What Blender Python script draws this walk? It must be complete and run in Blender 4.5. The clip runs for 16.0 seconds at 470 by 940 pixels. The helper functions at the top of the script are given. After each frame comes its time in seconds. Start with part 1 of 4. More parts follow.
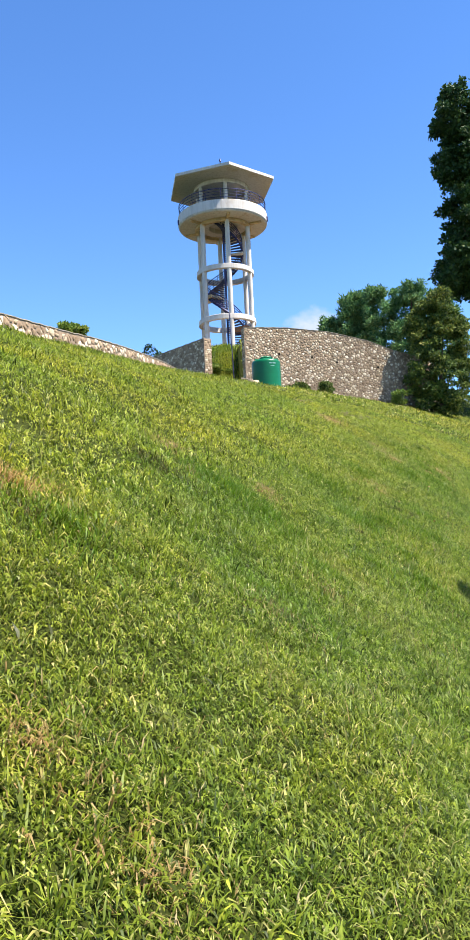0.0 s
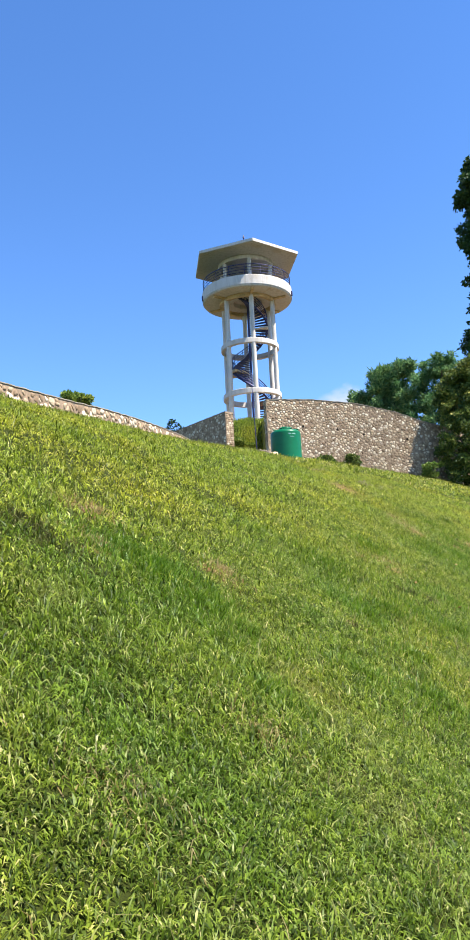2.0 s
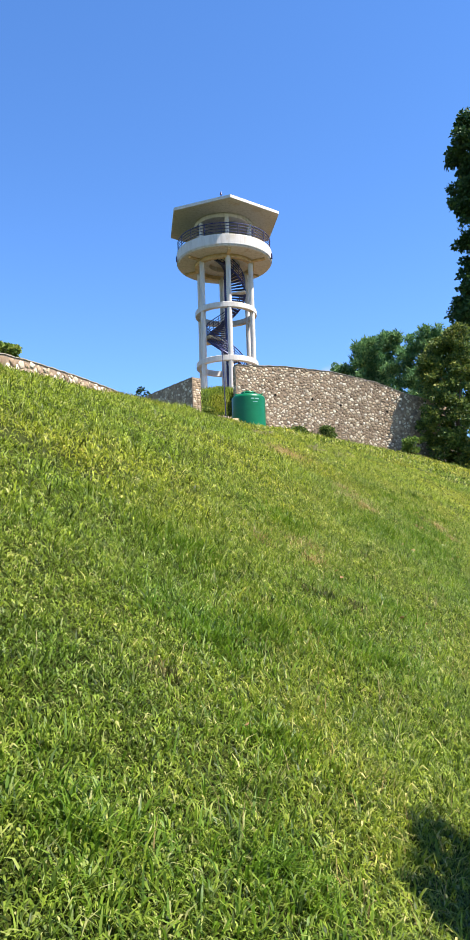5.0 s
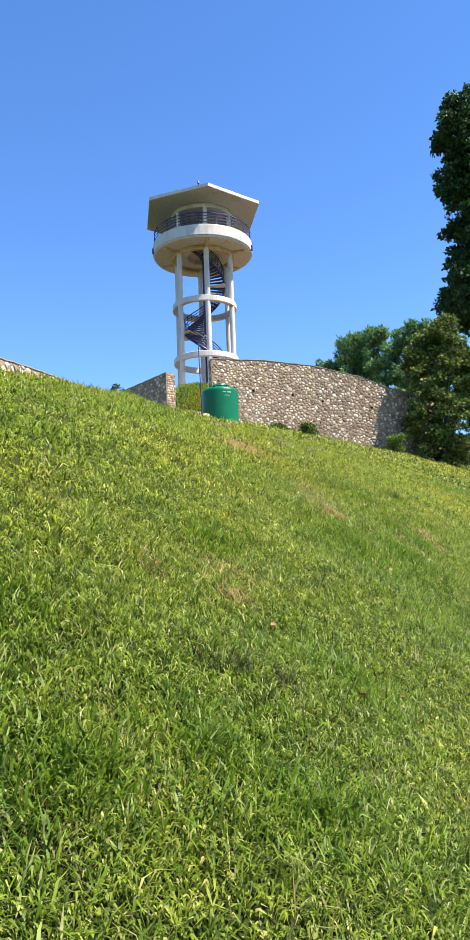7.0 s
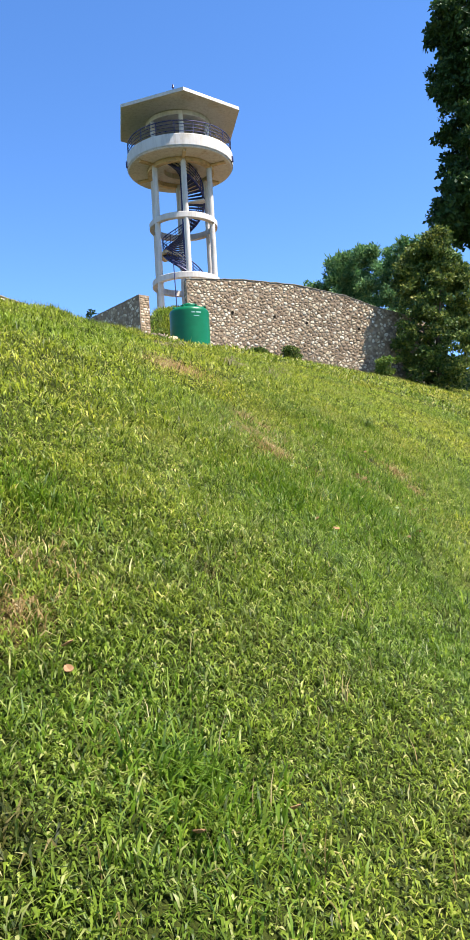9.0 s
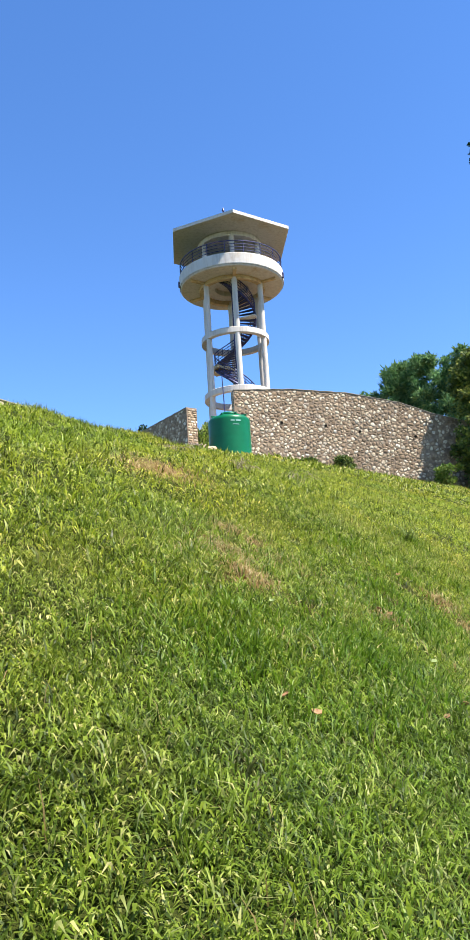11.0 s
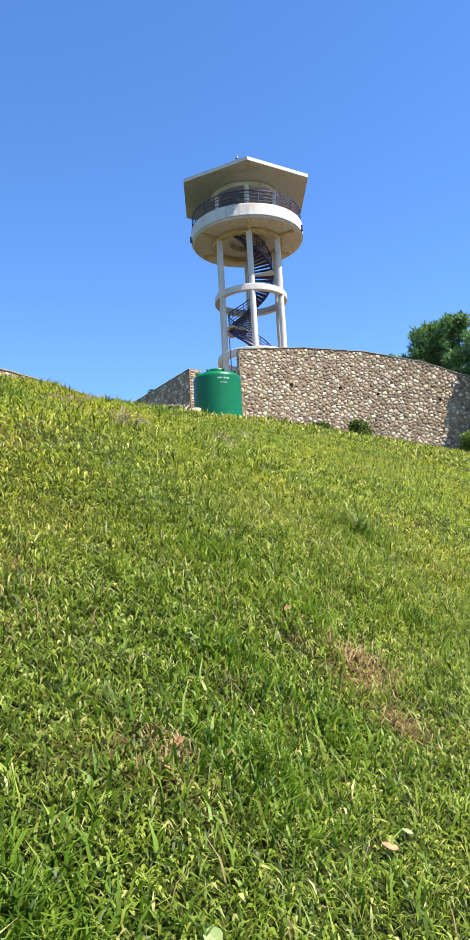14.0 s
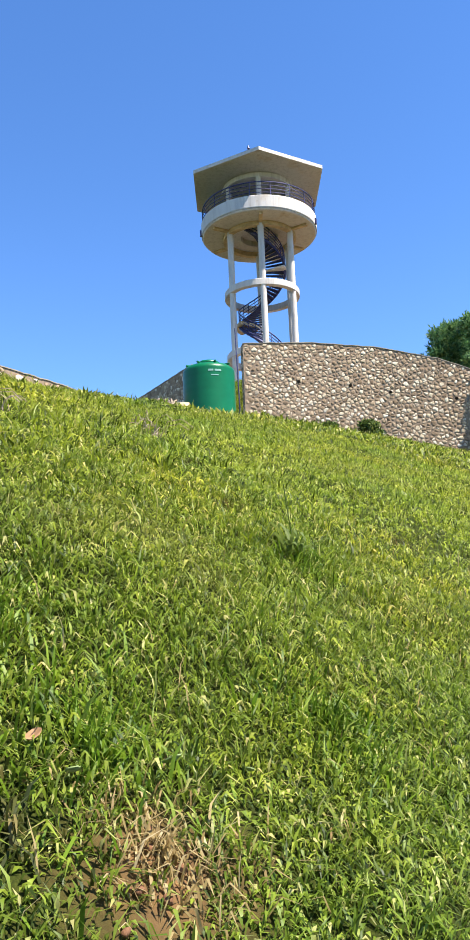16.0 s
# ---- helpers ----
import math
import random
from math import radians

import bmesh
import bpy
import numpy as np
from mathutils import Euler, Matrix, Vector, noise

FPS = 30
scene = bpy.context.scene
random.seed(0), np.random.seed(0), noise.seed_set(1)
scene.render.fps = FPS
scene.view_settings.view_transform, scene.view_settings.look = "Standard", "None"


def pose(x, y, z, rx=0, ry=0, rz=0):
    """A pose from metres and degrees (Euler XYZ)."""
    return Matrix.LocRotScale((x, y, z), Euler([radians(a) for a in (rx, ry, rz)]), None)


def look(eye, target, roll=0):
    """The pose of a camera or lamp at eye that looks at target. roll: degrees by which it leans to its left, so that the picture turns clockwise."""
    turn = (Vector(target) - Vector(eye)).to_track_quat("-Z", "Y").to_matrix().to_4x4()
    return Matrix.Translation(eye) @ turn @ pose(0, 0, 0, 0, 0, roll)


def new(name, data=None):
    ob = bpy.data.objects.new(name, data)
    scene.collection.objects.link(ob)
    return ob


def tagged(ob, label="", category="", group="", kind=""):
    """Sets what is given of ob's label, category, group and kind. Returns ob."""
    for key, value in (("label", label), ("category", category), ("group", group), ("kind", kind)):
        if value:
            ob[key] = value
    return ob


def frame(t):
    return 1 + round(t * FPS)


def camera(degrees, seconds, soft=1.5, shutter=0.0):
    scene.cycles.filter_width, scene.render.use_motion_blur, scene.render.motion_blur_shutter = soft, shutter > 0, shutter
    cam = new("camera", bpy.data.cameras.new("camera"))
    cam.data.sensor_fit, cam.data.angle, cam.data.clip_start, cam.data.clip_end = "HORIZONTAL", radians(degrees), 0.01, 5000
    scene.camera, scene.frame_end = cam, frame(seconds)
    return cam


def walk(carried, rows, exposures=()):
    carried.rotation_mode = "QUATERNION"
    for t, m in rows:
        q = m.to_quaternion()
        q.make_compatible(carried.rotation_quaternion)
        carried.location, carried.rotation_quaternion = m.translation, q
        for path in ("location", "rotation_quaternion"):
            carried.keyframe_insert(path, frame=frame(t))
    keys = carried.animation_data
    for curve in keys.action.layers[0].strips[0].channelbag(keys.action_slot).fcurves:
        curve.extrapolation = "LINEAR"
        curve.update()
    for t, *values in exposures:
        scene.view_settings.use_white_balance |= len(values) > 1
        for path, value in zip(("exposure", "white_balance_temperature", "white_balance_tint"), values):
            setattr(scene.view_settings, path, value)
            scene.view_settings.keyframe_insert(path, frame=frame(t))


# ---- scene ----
cam = camera(33.5, 16.0, soft=1.25)
PATH = [
    (0, (0.158, 0.286, 1.655), (0.164, 2.28, 1.815), -2.8),
    (0.5, (0.325, 0.899, 1.706), (0.329, 2.868, 2.059), -2.5),
    (1, (0.597, 1.366, 1.72), (0.602, 3.33, 2.101), -4.7),
    (1.5, (0.742, 2.038, 1.732), (0.672, 4.0, 2.115), -3.3),
    (2, (0.94, 2.512, 1.741), (0.866, 4.478, 2.104), -2.9),
    (2.5, (1.109, 3.161, 1.787), (1.025, 5.125, 2.156), -2.9),
    (3, (1.271, 3.725, 1.872), (1.22, 5.691, 2.234), -0.4),
    (3.5, (1.507, 4.318, 1.915), (1.385, 6.282, 2.275), -1.5),
    (4, (1.719, 4.954, 1.941), (1.576, 6.922, 2.268), -1.1),
    (4.5, (1.979, 5.527, 1.943), (1.913, 7.5, 2.269), -1.8),
    (5, (2.143, 6.101, 1.956), (2.095, 8.077, 2.261), -1.8),
    (5.2, (2.208, 6.353, 2.015), (2.192, 8.332, 2.302), -1.9),
    (7.3, (2.863, 8.93, 2.347), (2.839, 10.906, 2.655), -2.4),
    (7.5, (2.935, 9.161, 2.413), (2.879, 11.14, 2.698), -3.2),
    (8, (3.148, 9.651, 2.427), (3.078, 11.637, 2.655), -4.0),
    (8.5, (3.309, 10.239, 2.463), (3.217, 12.229, 2.642), -3.2),
    (9, (3.519, 10.72, 2.509), (3.503, 12.716, 2.634), -3.3),
    (9.2, (3.598, 10.964, 2.575), (3.567, 12.96, 2.695), -4.4),
    (11.3, (4.313, 13.131, 2.77), (4.141, 15.074, 3.212), -3.6),
    (11.5, (4.412, 13.373, 2.813), (4.236, 15.317, 3.249), -3.9),
    (12, (4.529, 13.963, 2.877), (4.295, 15.907, 3.283), -3.1),
    (12.5, (4.707, 14.495, 2.945), (4.558, 16.459, 3.293), -3.6),
    (13, (4.862, 15.033, 3.067), (4.666, 16.994, 3.408), -3.9),
    (13.5, (5.014, 15.586, 3.155), (4.774, 17.539, 3.512), -3.6),
    (14, (5.232, 16.033, 3.199), (4.976, 17.985, 3.551), -3.1),
    (14.5, (5.376, 16.573, 3.23), (5.082, 18.516, 3.6), -1.7),
    (15, (5.461, 17.0, 3.285), (5.171, 18.944, 3.65), 0.2),
    (15.5, (5.557, 17.428, 3.414), (5.257, 19.372, 3.776), -1.8),
    (16, (5.727, 17.946, 3.449), (5.42, 19.89, 3.809), -2.3),
]
walk(cam, [(t, look(eye, target, roll)) for t, eye, target, roll in PATH])

# ---------------------------------------------------------------- light
SUN_ELEVATION, SUN_AZIMUTH = 60.0, 109.0      # degrees; azimuth clockwise from +y
world = bpy.data.worlds.new("sky")
scene.world = world
world.use_nodes = True
wn = world.node_tree.nodes
sky = wn.new("ShaderNodeTexSky")
sky.sky_type = "NISHITA"
sky.sun_disc = False
sky.sun_elevation, sky.sun_rotation = radians(SUN_ELEVATION), radians(SUN_AZIMUTH)
sky.altitude, sky.air_density, sky.dust_density, sky.ozone_density = 1500, 1.0, 0.0, 3.0
vivid = wn.new("ShaderNodeHueSaturation")
vivid.inputs["Hue"].default_value = 0.506
vivid.inputs["Saturation"].default_value = 1.2
world.node_tree.links.new(sky.outputs[0], vivid.inputs["Color"])
world.node_tree.links.new(vivid.outputs[0], wn["Background"].inputs[0])
wn["Background"].inputs[1].default_value = 0.113
sun = new("sun", bpy.data.lights.new("sun", "SUN"))
sun.data.energy, sun.data.angle, sun.data.color = 5.0, radians(0.5), (1.0, 0.95, 0.86)
_e, _a = radians(SUN_ELEVATION), radians(SUN_AZIMUTH)
SUN_DIR = Vector((math.cos(_e) * math.sin(_a), math.cos(_e) * math.cos(_a), math.sin(_e)))
sun.matrix_world = look(SUN_DIR * 100, (0, 0, 0))
scene.view_settings.exposure = 1.45

rng = np.random.default_rng(7)


# ---------------------------------------------------------------- materials
class Mat:
    """A small builder of node materials."""

    def __init__(self, name, rough=0.8, metal=0.0, spec=0.3):
        self.m = bpy.data.materials.new(name)
        self.m.use_nodes = True
        self.t = self.m.node_tree
        self.bsdf = self.t.nodes["Principled BSDF"]
        self.out = self.t.nodes["Material Output"]
        self.bsdf.inputs["Roughness"].default_value = rough
        self.bsdf.inputs["Metallic"].default_value = metal
        self.bsdf.inputs["Specular IOR Level"].default_value = spec

    def node(self, kind, **kw):
        n = self.t.nodes.new(kind)
        for k, v in kw.items():
            n.inputs[k].default_value = v
        return n

    def link(self, a, b):
        self.t.links.new(a, b)

    def coords(self):
        return self.t.nodes.new("ShaderNodeTexCoord").outputs["Object"]

    def noise(self, scale, detail=4.0, rough=0.6, vec=None):
        n = self.node("ShaderNodeTexNoise", Scale=scale, Detail=detail, Roughness=rough)
        self.link(vec if vec is not None else self.coords(), n.inputs["Vector"])
        return n.outputs["Fac"]

    def ramp(self, fac, stops):
        r = self.t.nodes.new("ShaderNodeValToRGB")
        els = r.color_ramp.elements
        while len(els) < len(stops):
            els.new(0.5)
        for el, (p, c) in zip(els, stops):
            el.position, el.color = p, (*c, 1.0)
        self.link(fac, r.inputs["Fac"])
        return r.outputs["Color"]

    def mix(self, a, b, fac, mode="MIX"):
        n = self.t.nodes.new("ShaderNodeMix")
        n.data_type, n.blend_type = "RGBA", mode
        for sock, v in ((n.inputs[6], a), (n.inputs[7], b), (n.inputs[0], fac)):
            if hasattr(v, "is_linked"):
                self.link(v, sock)
            else:
                sock.default_value = (*v, 1.0) if isinstance(v, tuple) else v
        return n.outputs[2]

    def color(self, c):
        if hasattr(c, "is_linked"):
            self.link(c, self.bsdf.inputs["Base Color"])
        else:
            self.bsdf.inputs["Base Color"].default_value = (*c, 1.0)
        return self

    def bump(self, height, strength=0.3, dist=0.02):
        b = self.node("ShaderNodeBump", Strength=strength, Distance=dist)
        self.link(height, b.inputs["Height"])
        self.link(b.outputs[0], self.bsdf.inputs["Normal"])
        return self

    def island(self):
        return self.t.nodes.new("ShaderNodeNewGeometry").outputs["Random Per Island"]

    def obrandom(self):
        return self.t.nodes.new("ShaderNodeObjectInfo").outputs["Random"]

    def translucent(self, c, share):
        """Light that comes through a leaf, beside what it throws back."""
        tr = self.t.nodes.new("ShaderNodeBsdfTranslucent")
        self.link(self.mix(c, (share, share, share), 1.0, "MULTIPLY"), tr.inputs["Color"])
        both = self.t.nodes.new("ShaderNodeAddShader")
        self.link(self.bsdf.outputs[0], both.inputs[0])
        self.link(tr.outputs[0], both.inputs[1])
        self.link(both.outputs[0], self.out.inputs["Surface"])
        return self


def mat_ground():
    k = Mat("soil_and_shaded_turf", 0.95, spec=0.1)
    soil = k.ramp(k.noise(9.0, 6), [(0.3, (0.08, 0.046, 0.022)), (0.7, (0.25, 0.132, 0.062))])
    # near-black green: the shade between grass blades is painted into this colour
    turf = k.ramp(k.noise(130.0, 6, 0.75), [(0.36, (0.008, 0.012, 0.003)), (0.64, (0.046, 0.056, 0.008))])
    far = k.ramp(k.noise(0.4, 5), [(0.35, (0.055, 0.07, 0.01)), (0.7, (0.095, 0.105, 0.016))])
    att = k.t.nodes.new("ShaderNodeAttribute")
    att.attribute_name = "bare"
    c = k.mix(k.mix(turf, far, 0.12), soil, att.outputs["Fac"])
    k.color(c)
    return k.bump(k.noise(60.0, 6, 0.8), 0.6, 0.03).m


def mat_blade(name, dark, mid, light, dry, patch=0.35, trans=0.9, rough=0.55, tuft=0.0, gloss=0.14, depth=0.4):
    """Leaves and blades: a colour per leaf, in drifts a metre or two wide; tuft adds painted light and shade in tufts a
    hand wide.
    """
    k = Mat(name, rough, spec=gloss)
    leaf = k.ramp(k.island(), [(0.0, dark), (0.35, mid), (0.86, light), (1.0, dry)])
    drift = k.ramp(k.noise(patch, 4, 0.6), [(0.36, (0.72, 0.86, 0.8)), (0.5, (1.0, 1.0, 1.0)), (0.66, (1.22, 1.06, 0.9))])
    c = k.mix(leaf, drift, 1.0, "MULTIPLY")
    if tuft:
        # shade of gaps and light on tufts, put into the blade colour by noise
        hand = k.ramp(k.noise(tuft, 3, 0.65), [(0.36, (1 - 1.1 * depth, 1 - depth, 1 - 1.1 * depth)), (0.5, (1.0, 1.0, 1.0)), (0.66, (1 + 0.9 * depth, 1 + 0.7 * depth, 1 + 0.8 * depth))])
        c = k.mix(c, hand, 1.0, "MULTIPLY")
        straw = k.ramp(k.noise(1.1, 6, 0.7), [(0.54, (0.0, 0.0, 0.0)), (0.74, (0.25, 0.25, 0.25))])
        c = k.mix(c, (0.2, 0.165, 0.06), straw)
    k.color(c)
    return k.translucent(c, trans).m


def mat_plain(name, c, rough=0.6, metal=0.0, spec=0.4, var=0.25, scale=6.0, bump=0.1):
    k = Mat(name, rough, metal, spec)
    lo = tuple(v * (1 - var) for v in c)
    hi = tuple(min(1.0, v * (1 + var)) for v in c)
    k.color(k.ramp(k.noise(scale, 6), [(0.3, lo), (0.7, hi)]))
    return k.bump(k.noise(scale * 7, 4), bump, 0.01).m


def mat_paint_concrete():
    """Cream masonry paint, streaked by rain and stained with rust in blots."""
    k = Mat("cream_painted_concrete", 0.75, spec=0.2)
    co = k.coords()
    mp = k.node("ShaderNodeMapping")
    mp.inputs["Scale"].default_value = (2.2, 2.2, 0.25)
    k.link(co, mp.inputs["Vector"])
    streak = k.noise(2.0, 6, 0.65, mp.outputs[0])
    base = k.ramp(streak, [(0.3, (0.42, 0.375, 0.33)), (0.5, (0.545, 0.495, 0.445)), (0.75, (0.6, 0.56, 0.51))])
    blot = k.ramp(k.noise(0.9, 5, 0.6), [(0.58, (1, 1, 1)), (0.76, (0.86, 0.74, 0.56))])
    k.color(k.mix(base, blot, 1.0, "MULTIPLY"))
    return k.bump(k.noise(25, 5), 0.12, 0.01).m


def mat_stone(name, stops, source):
    k = Mat(name, 0.85, spec=0.25)
    tone = k.ramp(k.obrandom() if source == "object" else k.island(), stops)
    spots = k.ramp(k.noise(14, 6, 0.7), [(0.3, (0.62, 0.6, 0.56)), (0.62, (1.08, 1.06, 1.02))])
    k.color(k.mix(tone, spots, 1.0, "MULTIPLY"))
    return k.bump(k.noise(30, 6), 0.5, 0.012).m


STONE_STOPS = [(0.0, (0.2, 0.135, 0.085)), (0.3, (0.3, 0.21, 0.135)), (0.55, (0.44, 0.33, 0.22)), (0.75, (0.6, 0.49, 0.35)), (0.9, (0.74, 0.64, 0.5)), (1.0, (0.3, 0.23, 0.165))]
M_GROUND = mat_ground()
# tuft and depth: size and strength of the shading painted into the turf blades
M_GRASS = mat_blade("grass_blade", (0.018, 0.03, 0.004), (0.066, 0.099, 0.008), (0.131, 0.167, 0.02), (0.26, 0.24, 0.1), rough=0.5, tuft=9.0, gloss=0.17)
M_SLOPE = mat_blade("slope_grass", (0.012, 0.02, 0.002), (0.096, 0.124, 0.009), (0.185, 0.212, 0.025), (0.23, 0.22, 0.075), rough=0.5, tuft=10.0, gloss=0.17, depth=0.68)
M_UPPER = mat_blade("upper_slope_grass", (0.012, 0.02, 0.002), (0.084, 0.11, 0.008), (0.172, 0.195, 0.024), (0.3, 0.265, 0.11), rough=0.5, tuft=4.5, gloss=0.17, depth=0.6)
M_LUSH = mat_blade("lush_grass", (0.016, 0.034, 0.003), (0.05, 0.094, 0.006), (0.095, 0.145, 0.012), (0.16, 0.185, 0.04), rough=0.5, gloss=0.17)
M_DRY = mat_blade("dry_grass", (0.11, 0.074, 0.028), (0.17, 0.122, 0.05), (0.22, 0.17, 0.08), (0.3, 0.24, 0.14))
M_DEAD = mat_blade("withered_grass", (0.014, 0.02, 0.004), (0.036, 0.042, 0.009), (0.075, 0.07, 0.018), (0.17, 0.13, 0.055), trans=0.6)
M_LEAF = mat_blade("broad_leaf", (0.014, 0.034, 0.012), (0.024, 0.055, 0.016), (0.042, 0.08, 0.02), (0.075, 0.1, 0.03), 0.5, 0.25)
M_SHRUB = mat_blade("shrub_leaf", (0.04, 0.08, 0.014), (0.085, 0.135, 0.022), (0.15, 0.195, 0.035), (0.22, 0.24, 0.06), 0.6, 0.4)
M_BUSH = mat_blade("evergreen_leaf", (0.018, 0.034, 0.009), (0.05, 0.082, 0.017), (0.125, 0.155, 0.03), (0.22, 0.215, 0.05), 0.6, 0.35)
M_PINE = mat_blade("pine_needles", (0.022, 0.062, 0.026), (0.055, 0.13, 0.046), (0.12, 0.215, 0.075), (0.18, 0.26, 0.09), 0.4, 0.35)
M_BARK = mat_plain("bark", (0.11, 0.08, 0.055), 0.9, var=0.4, scale=9, bump=0.6)
M_TWIG = mat_plain("dead_twig", (0.26, 0.2, 0.14), 0.9, var=0.3, scale=14)
M_TOWER = mat_paint_concrete()
M_STAIN = mat_plain("stained_beam", (0.5, 0.36, 0.2), 0.8, var=0.3, scale=2.5)
M_STEEL = mat_plain("dark_painted_steel", (0.03, 0.03, 0.095), 0.5, 0.2, var=0.4, scale=8)
M_RUST = mat_plain("rusty_plate", (0.22, 0.11, 0.06), 0.85, var=0.4, scale=4)
M_WHITEMETAL = mat_plain("white_painted_metal", (0.7, 0.7, 0.7), 0.5, var=0.15, scale=7)
M_TANK = mat_plain("green_plastic", (0.001, 0.118, 0.043), 0.35, spec=0.3, var=0.1, scale=3, bump=0.03)
M_TANKPRINT = mat_plain("white_print", (0.2, 0.36, 0.3), 0.5, var=0.1, scale=30)
M_MORTAR = mat_plain("mortar", (0.25, 0.175, 0.115), 0.95, var=0.35, scale=5, bump=0.5)
M_COPING = mat_plain("cement_coping", (0.28, 0.235, 0.18), 0.9, var=0.3, scale=3, bump=0.4)
M_DARK = mat_plain("dark_hole_shade", (0.02, 0.016, 0.012), 0.95, spec=0.05, var=0.3)
M_STONE = mat_stone("wall_stone", STONE_STOPS, "object")
M_STONES = mat_stone("wall_stones", STONE_STOPS, "island")
M_FALLEN = mat_plain("fallen_leaf", (0.3, 0.16, 0.075), 0.8, var=0.35, scale=12)
M_SOIL = mat_plain("red_soil", (0.2, 0.1, 0.055), 0.95, spec=0.1, var=0.35, scale=20, bump=0.5)
M_WEED = mat_blade("weed_leaf", (0.022, 0.036, 0.007), (0.042, 0.062, 0.011), (0.07, 0.09, 0.018), (0.11, 0.12, 0.04), 2.0)
M_PALE = mat_plain("pale_leaf", (0.2, 0.25, 0.09), 0.7, var=0.2, scale=12)


# ---------------------------------------------------------------- mesh helpers
def mesh_np(name, verts, tris, material, smooth=False):
    """A mesh of triangles from two arrays."""
    me = bpy.data.meshes.new(name)
    verts, tris = np.asarray(verts, np.float32), np.asarray(tris, np.int32)
    me.vertices.add(len(verts))
    me.vertices.foreach_set("co", verts.ravel())
    me.loops.add(tris.size)
    me.loops.foreach_set("vertex_index", tris.ravel())
    me.polygons.add(len(tris))
    me.polygons.foreach_set("loop_start", np.arange(0, tris.size, 3, dtype=np.int32))
    if smooth:
        me.polygons.foreach_set("use_smooth", np.ones(len(tris), bool))
    me.materials.append(material)
    me.update(calc_edges=True)
    return me


def part(name, bm, material, parent=None, label="", smooth=False):
    """Links a bmesh as one mesh object under a thing or a part."""
    me = bpy.data.meshes.new(name)
    bmesh.ops.recalc_face_normals(bm, faces=bm.faces)
    bm.to_mesh(me)
    bm.free()
    me.materials.append(material)
    if smooth:
        for p in me.polygons:
            p.use_smooth = True
    return hang(new(name, me), parent, label)


def hang(ob, parent, label=""):
    if parent is not None:
        ob.parent = parent
        ob.matrix_parent_inverse = Matrix.Identity(4)
    return tagged(ob, label)


def thing(name, x, y, z, label, category, group="", turn=0.0):
    ob = new(name)
    ob.matrix_world = pose(x, y, z, 0, 0, turn)
    ob.empty_display_size = 0.3
    return tagged(ob, label, category, group)


def add_box(bm, cx, cy, cz, sx, sy, sz, turn=0.0, bevel=0.0):
    res = bmesh.ops.create_cube(bm, size=1.0, matrix=pose(cx, cy, cz, 0, 0, turn) @ Matrix.Diagonal((sx, sy, sz, 1)))
    if bevel:
        edges = {e for v in res["verts"] for e in v.link_edges}
        bmesh.ops.bevel(bm, geom=list(edges), offset=bevel, segments=1, affect="EDGES")


def add_tube(bm, a, b, r0, r1=None, seg=8):
    """A rod from a to b."""
    a, b = Vector(a), Vector(b)
    m = (b - a).to_track_quat("Z", "Y").to_matrix().to_4x4()
    m.translation = (a + b) / 2
    bmesh.ops.create_cone(bm, cap_ends=True, segments=seg, radius1=r0, radius2=r0 if r1 is None else r1, depth=(b - a).length, matrix=m)


def add_lathe(bm, profile, seg=48, arc=(0.0, 360.0), closed_profile=False):
    """A profile of (r, z) turned about z."""
    a0, a1 = radians(arc[0]), radians(arc[1])
    full = abs(arc[1] - arc[0]) >= 360
    n = seg if full else seg + 1
    rings = []
    for i in range(n):
        a = a0 + (a1 - a0) * i / seg
        rings.append([bm.verts.new((r * math.sin(a), -r * math.cos(a), z)) for r, z in profile])
    count = len(profile)
    for i in range(seg):
        p, q = rings[i], rings[(i + 1) % n]
        for j in range(count if closed_profile else count - 1):
            k = (j + 1) % count
            quad = [p[j], q[j], q[k], p[k]]
            bm.faces.new(quad)
    if not full and closed_profile:
        bm.faces.new(rings[0])
        bm.faces.new(rings[-1])


def add_path_tube(bm, pts, r, seg=6):
    """A round bar along points."""
    pts = [Vector(p) for p in pts]
    rings = []
    for i, p in enumerate(pts):
        d = (pts[min(i + 1, len(pts) - 1)] - pts[max(i - 1, 0)]).normalized()
        u = d.cross(Vector((0, 0, 1)))
        u = u.normalized() if u.length > 1e-4 else Vector((1, 0, 0))
        v = d.cross(u)
        rings.append([bm.verts.new(p + (u * math.cos(2 * math.pi * k / seg) + v * math.sin(2 * math.pi * k / seg)) * r) for k in range(seg)])
    for a, b in zip(rings, rings[1:]):
        for k in range(seg):
            bm.faces.new((a[k], a[(k + 1) % seg], b[(k + 1) % seg], b[k]))
    bm.faces.new(rings[0])
    bm.faces.new(rings[-1])


# ---------------------------------------------------------------- ground
TOWER = (0.34, 66.58, 15.8)


# small dark dips where the turf is thin: x, y, radius
HOLLOWS = ((-0.52, 7.5, 0.2), (-0.7, 7.6, 0.16), (-0.82, 4.66, 0.16), (-0.98, 4.6, 0.12), (2.69, 12.53, 0.13), (2.9, 12.62, 0.12), (2.52, 12.45, 0.11), (4.17, 17.75, 0.09), (4.8, 18.9, 0.1), (5.0, 19.0, 0.09),
           (4.3, 13.6, 0.1), (3.35, 14.6, 0.1), (3.9, 15.6, 0.1), (1.7, 9.9, 0.1), (2.05, 10.8, 0.1), (5.0, 19.5, 0.1), (4.95, 22.4, 0.12), (4.6, 23.2, 0.12), (6.0, 24.0, 0.14))


def smooth(a, b, v):
    s = np.clip((v - a) / (b - a), 0, 1)
    return s * s * (3 - 2 * s)


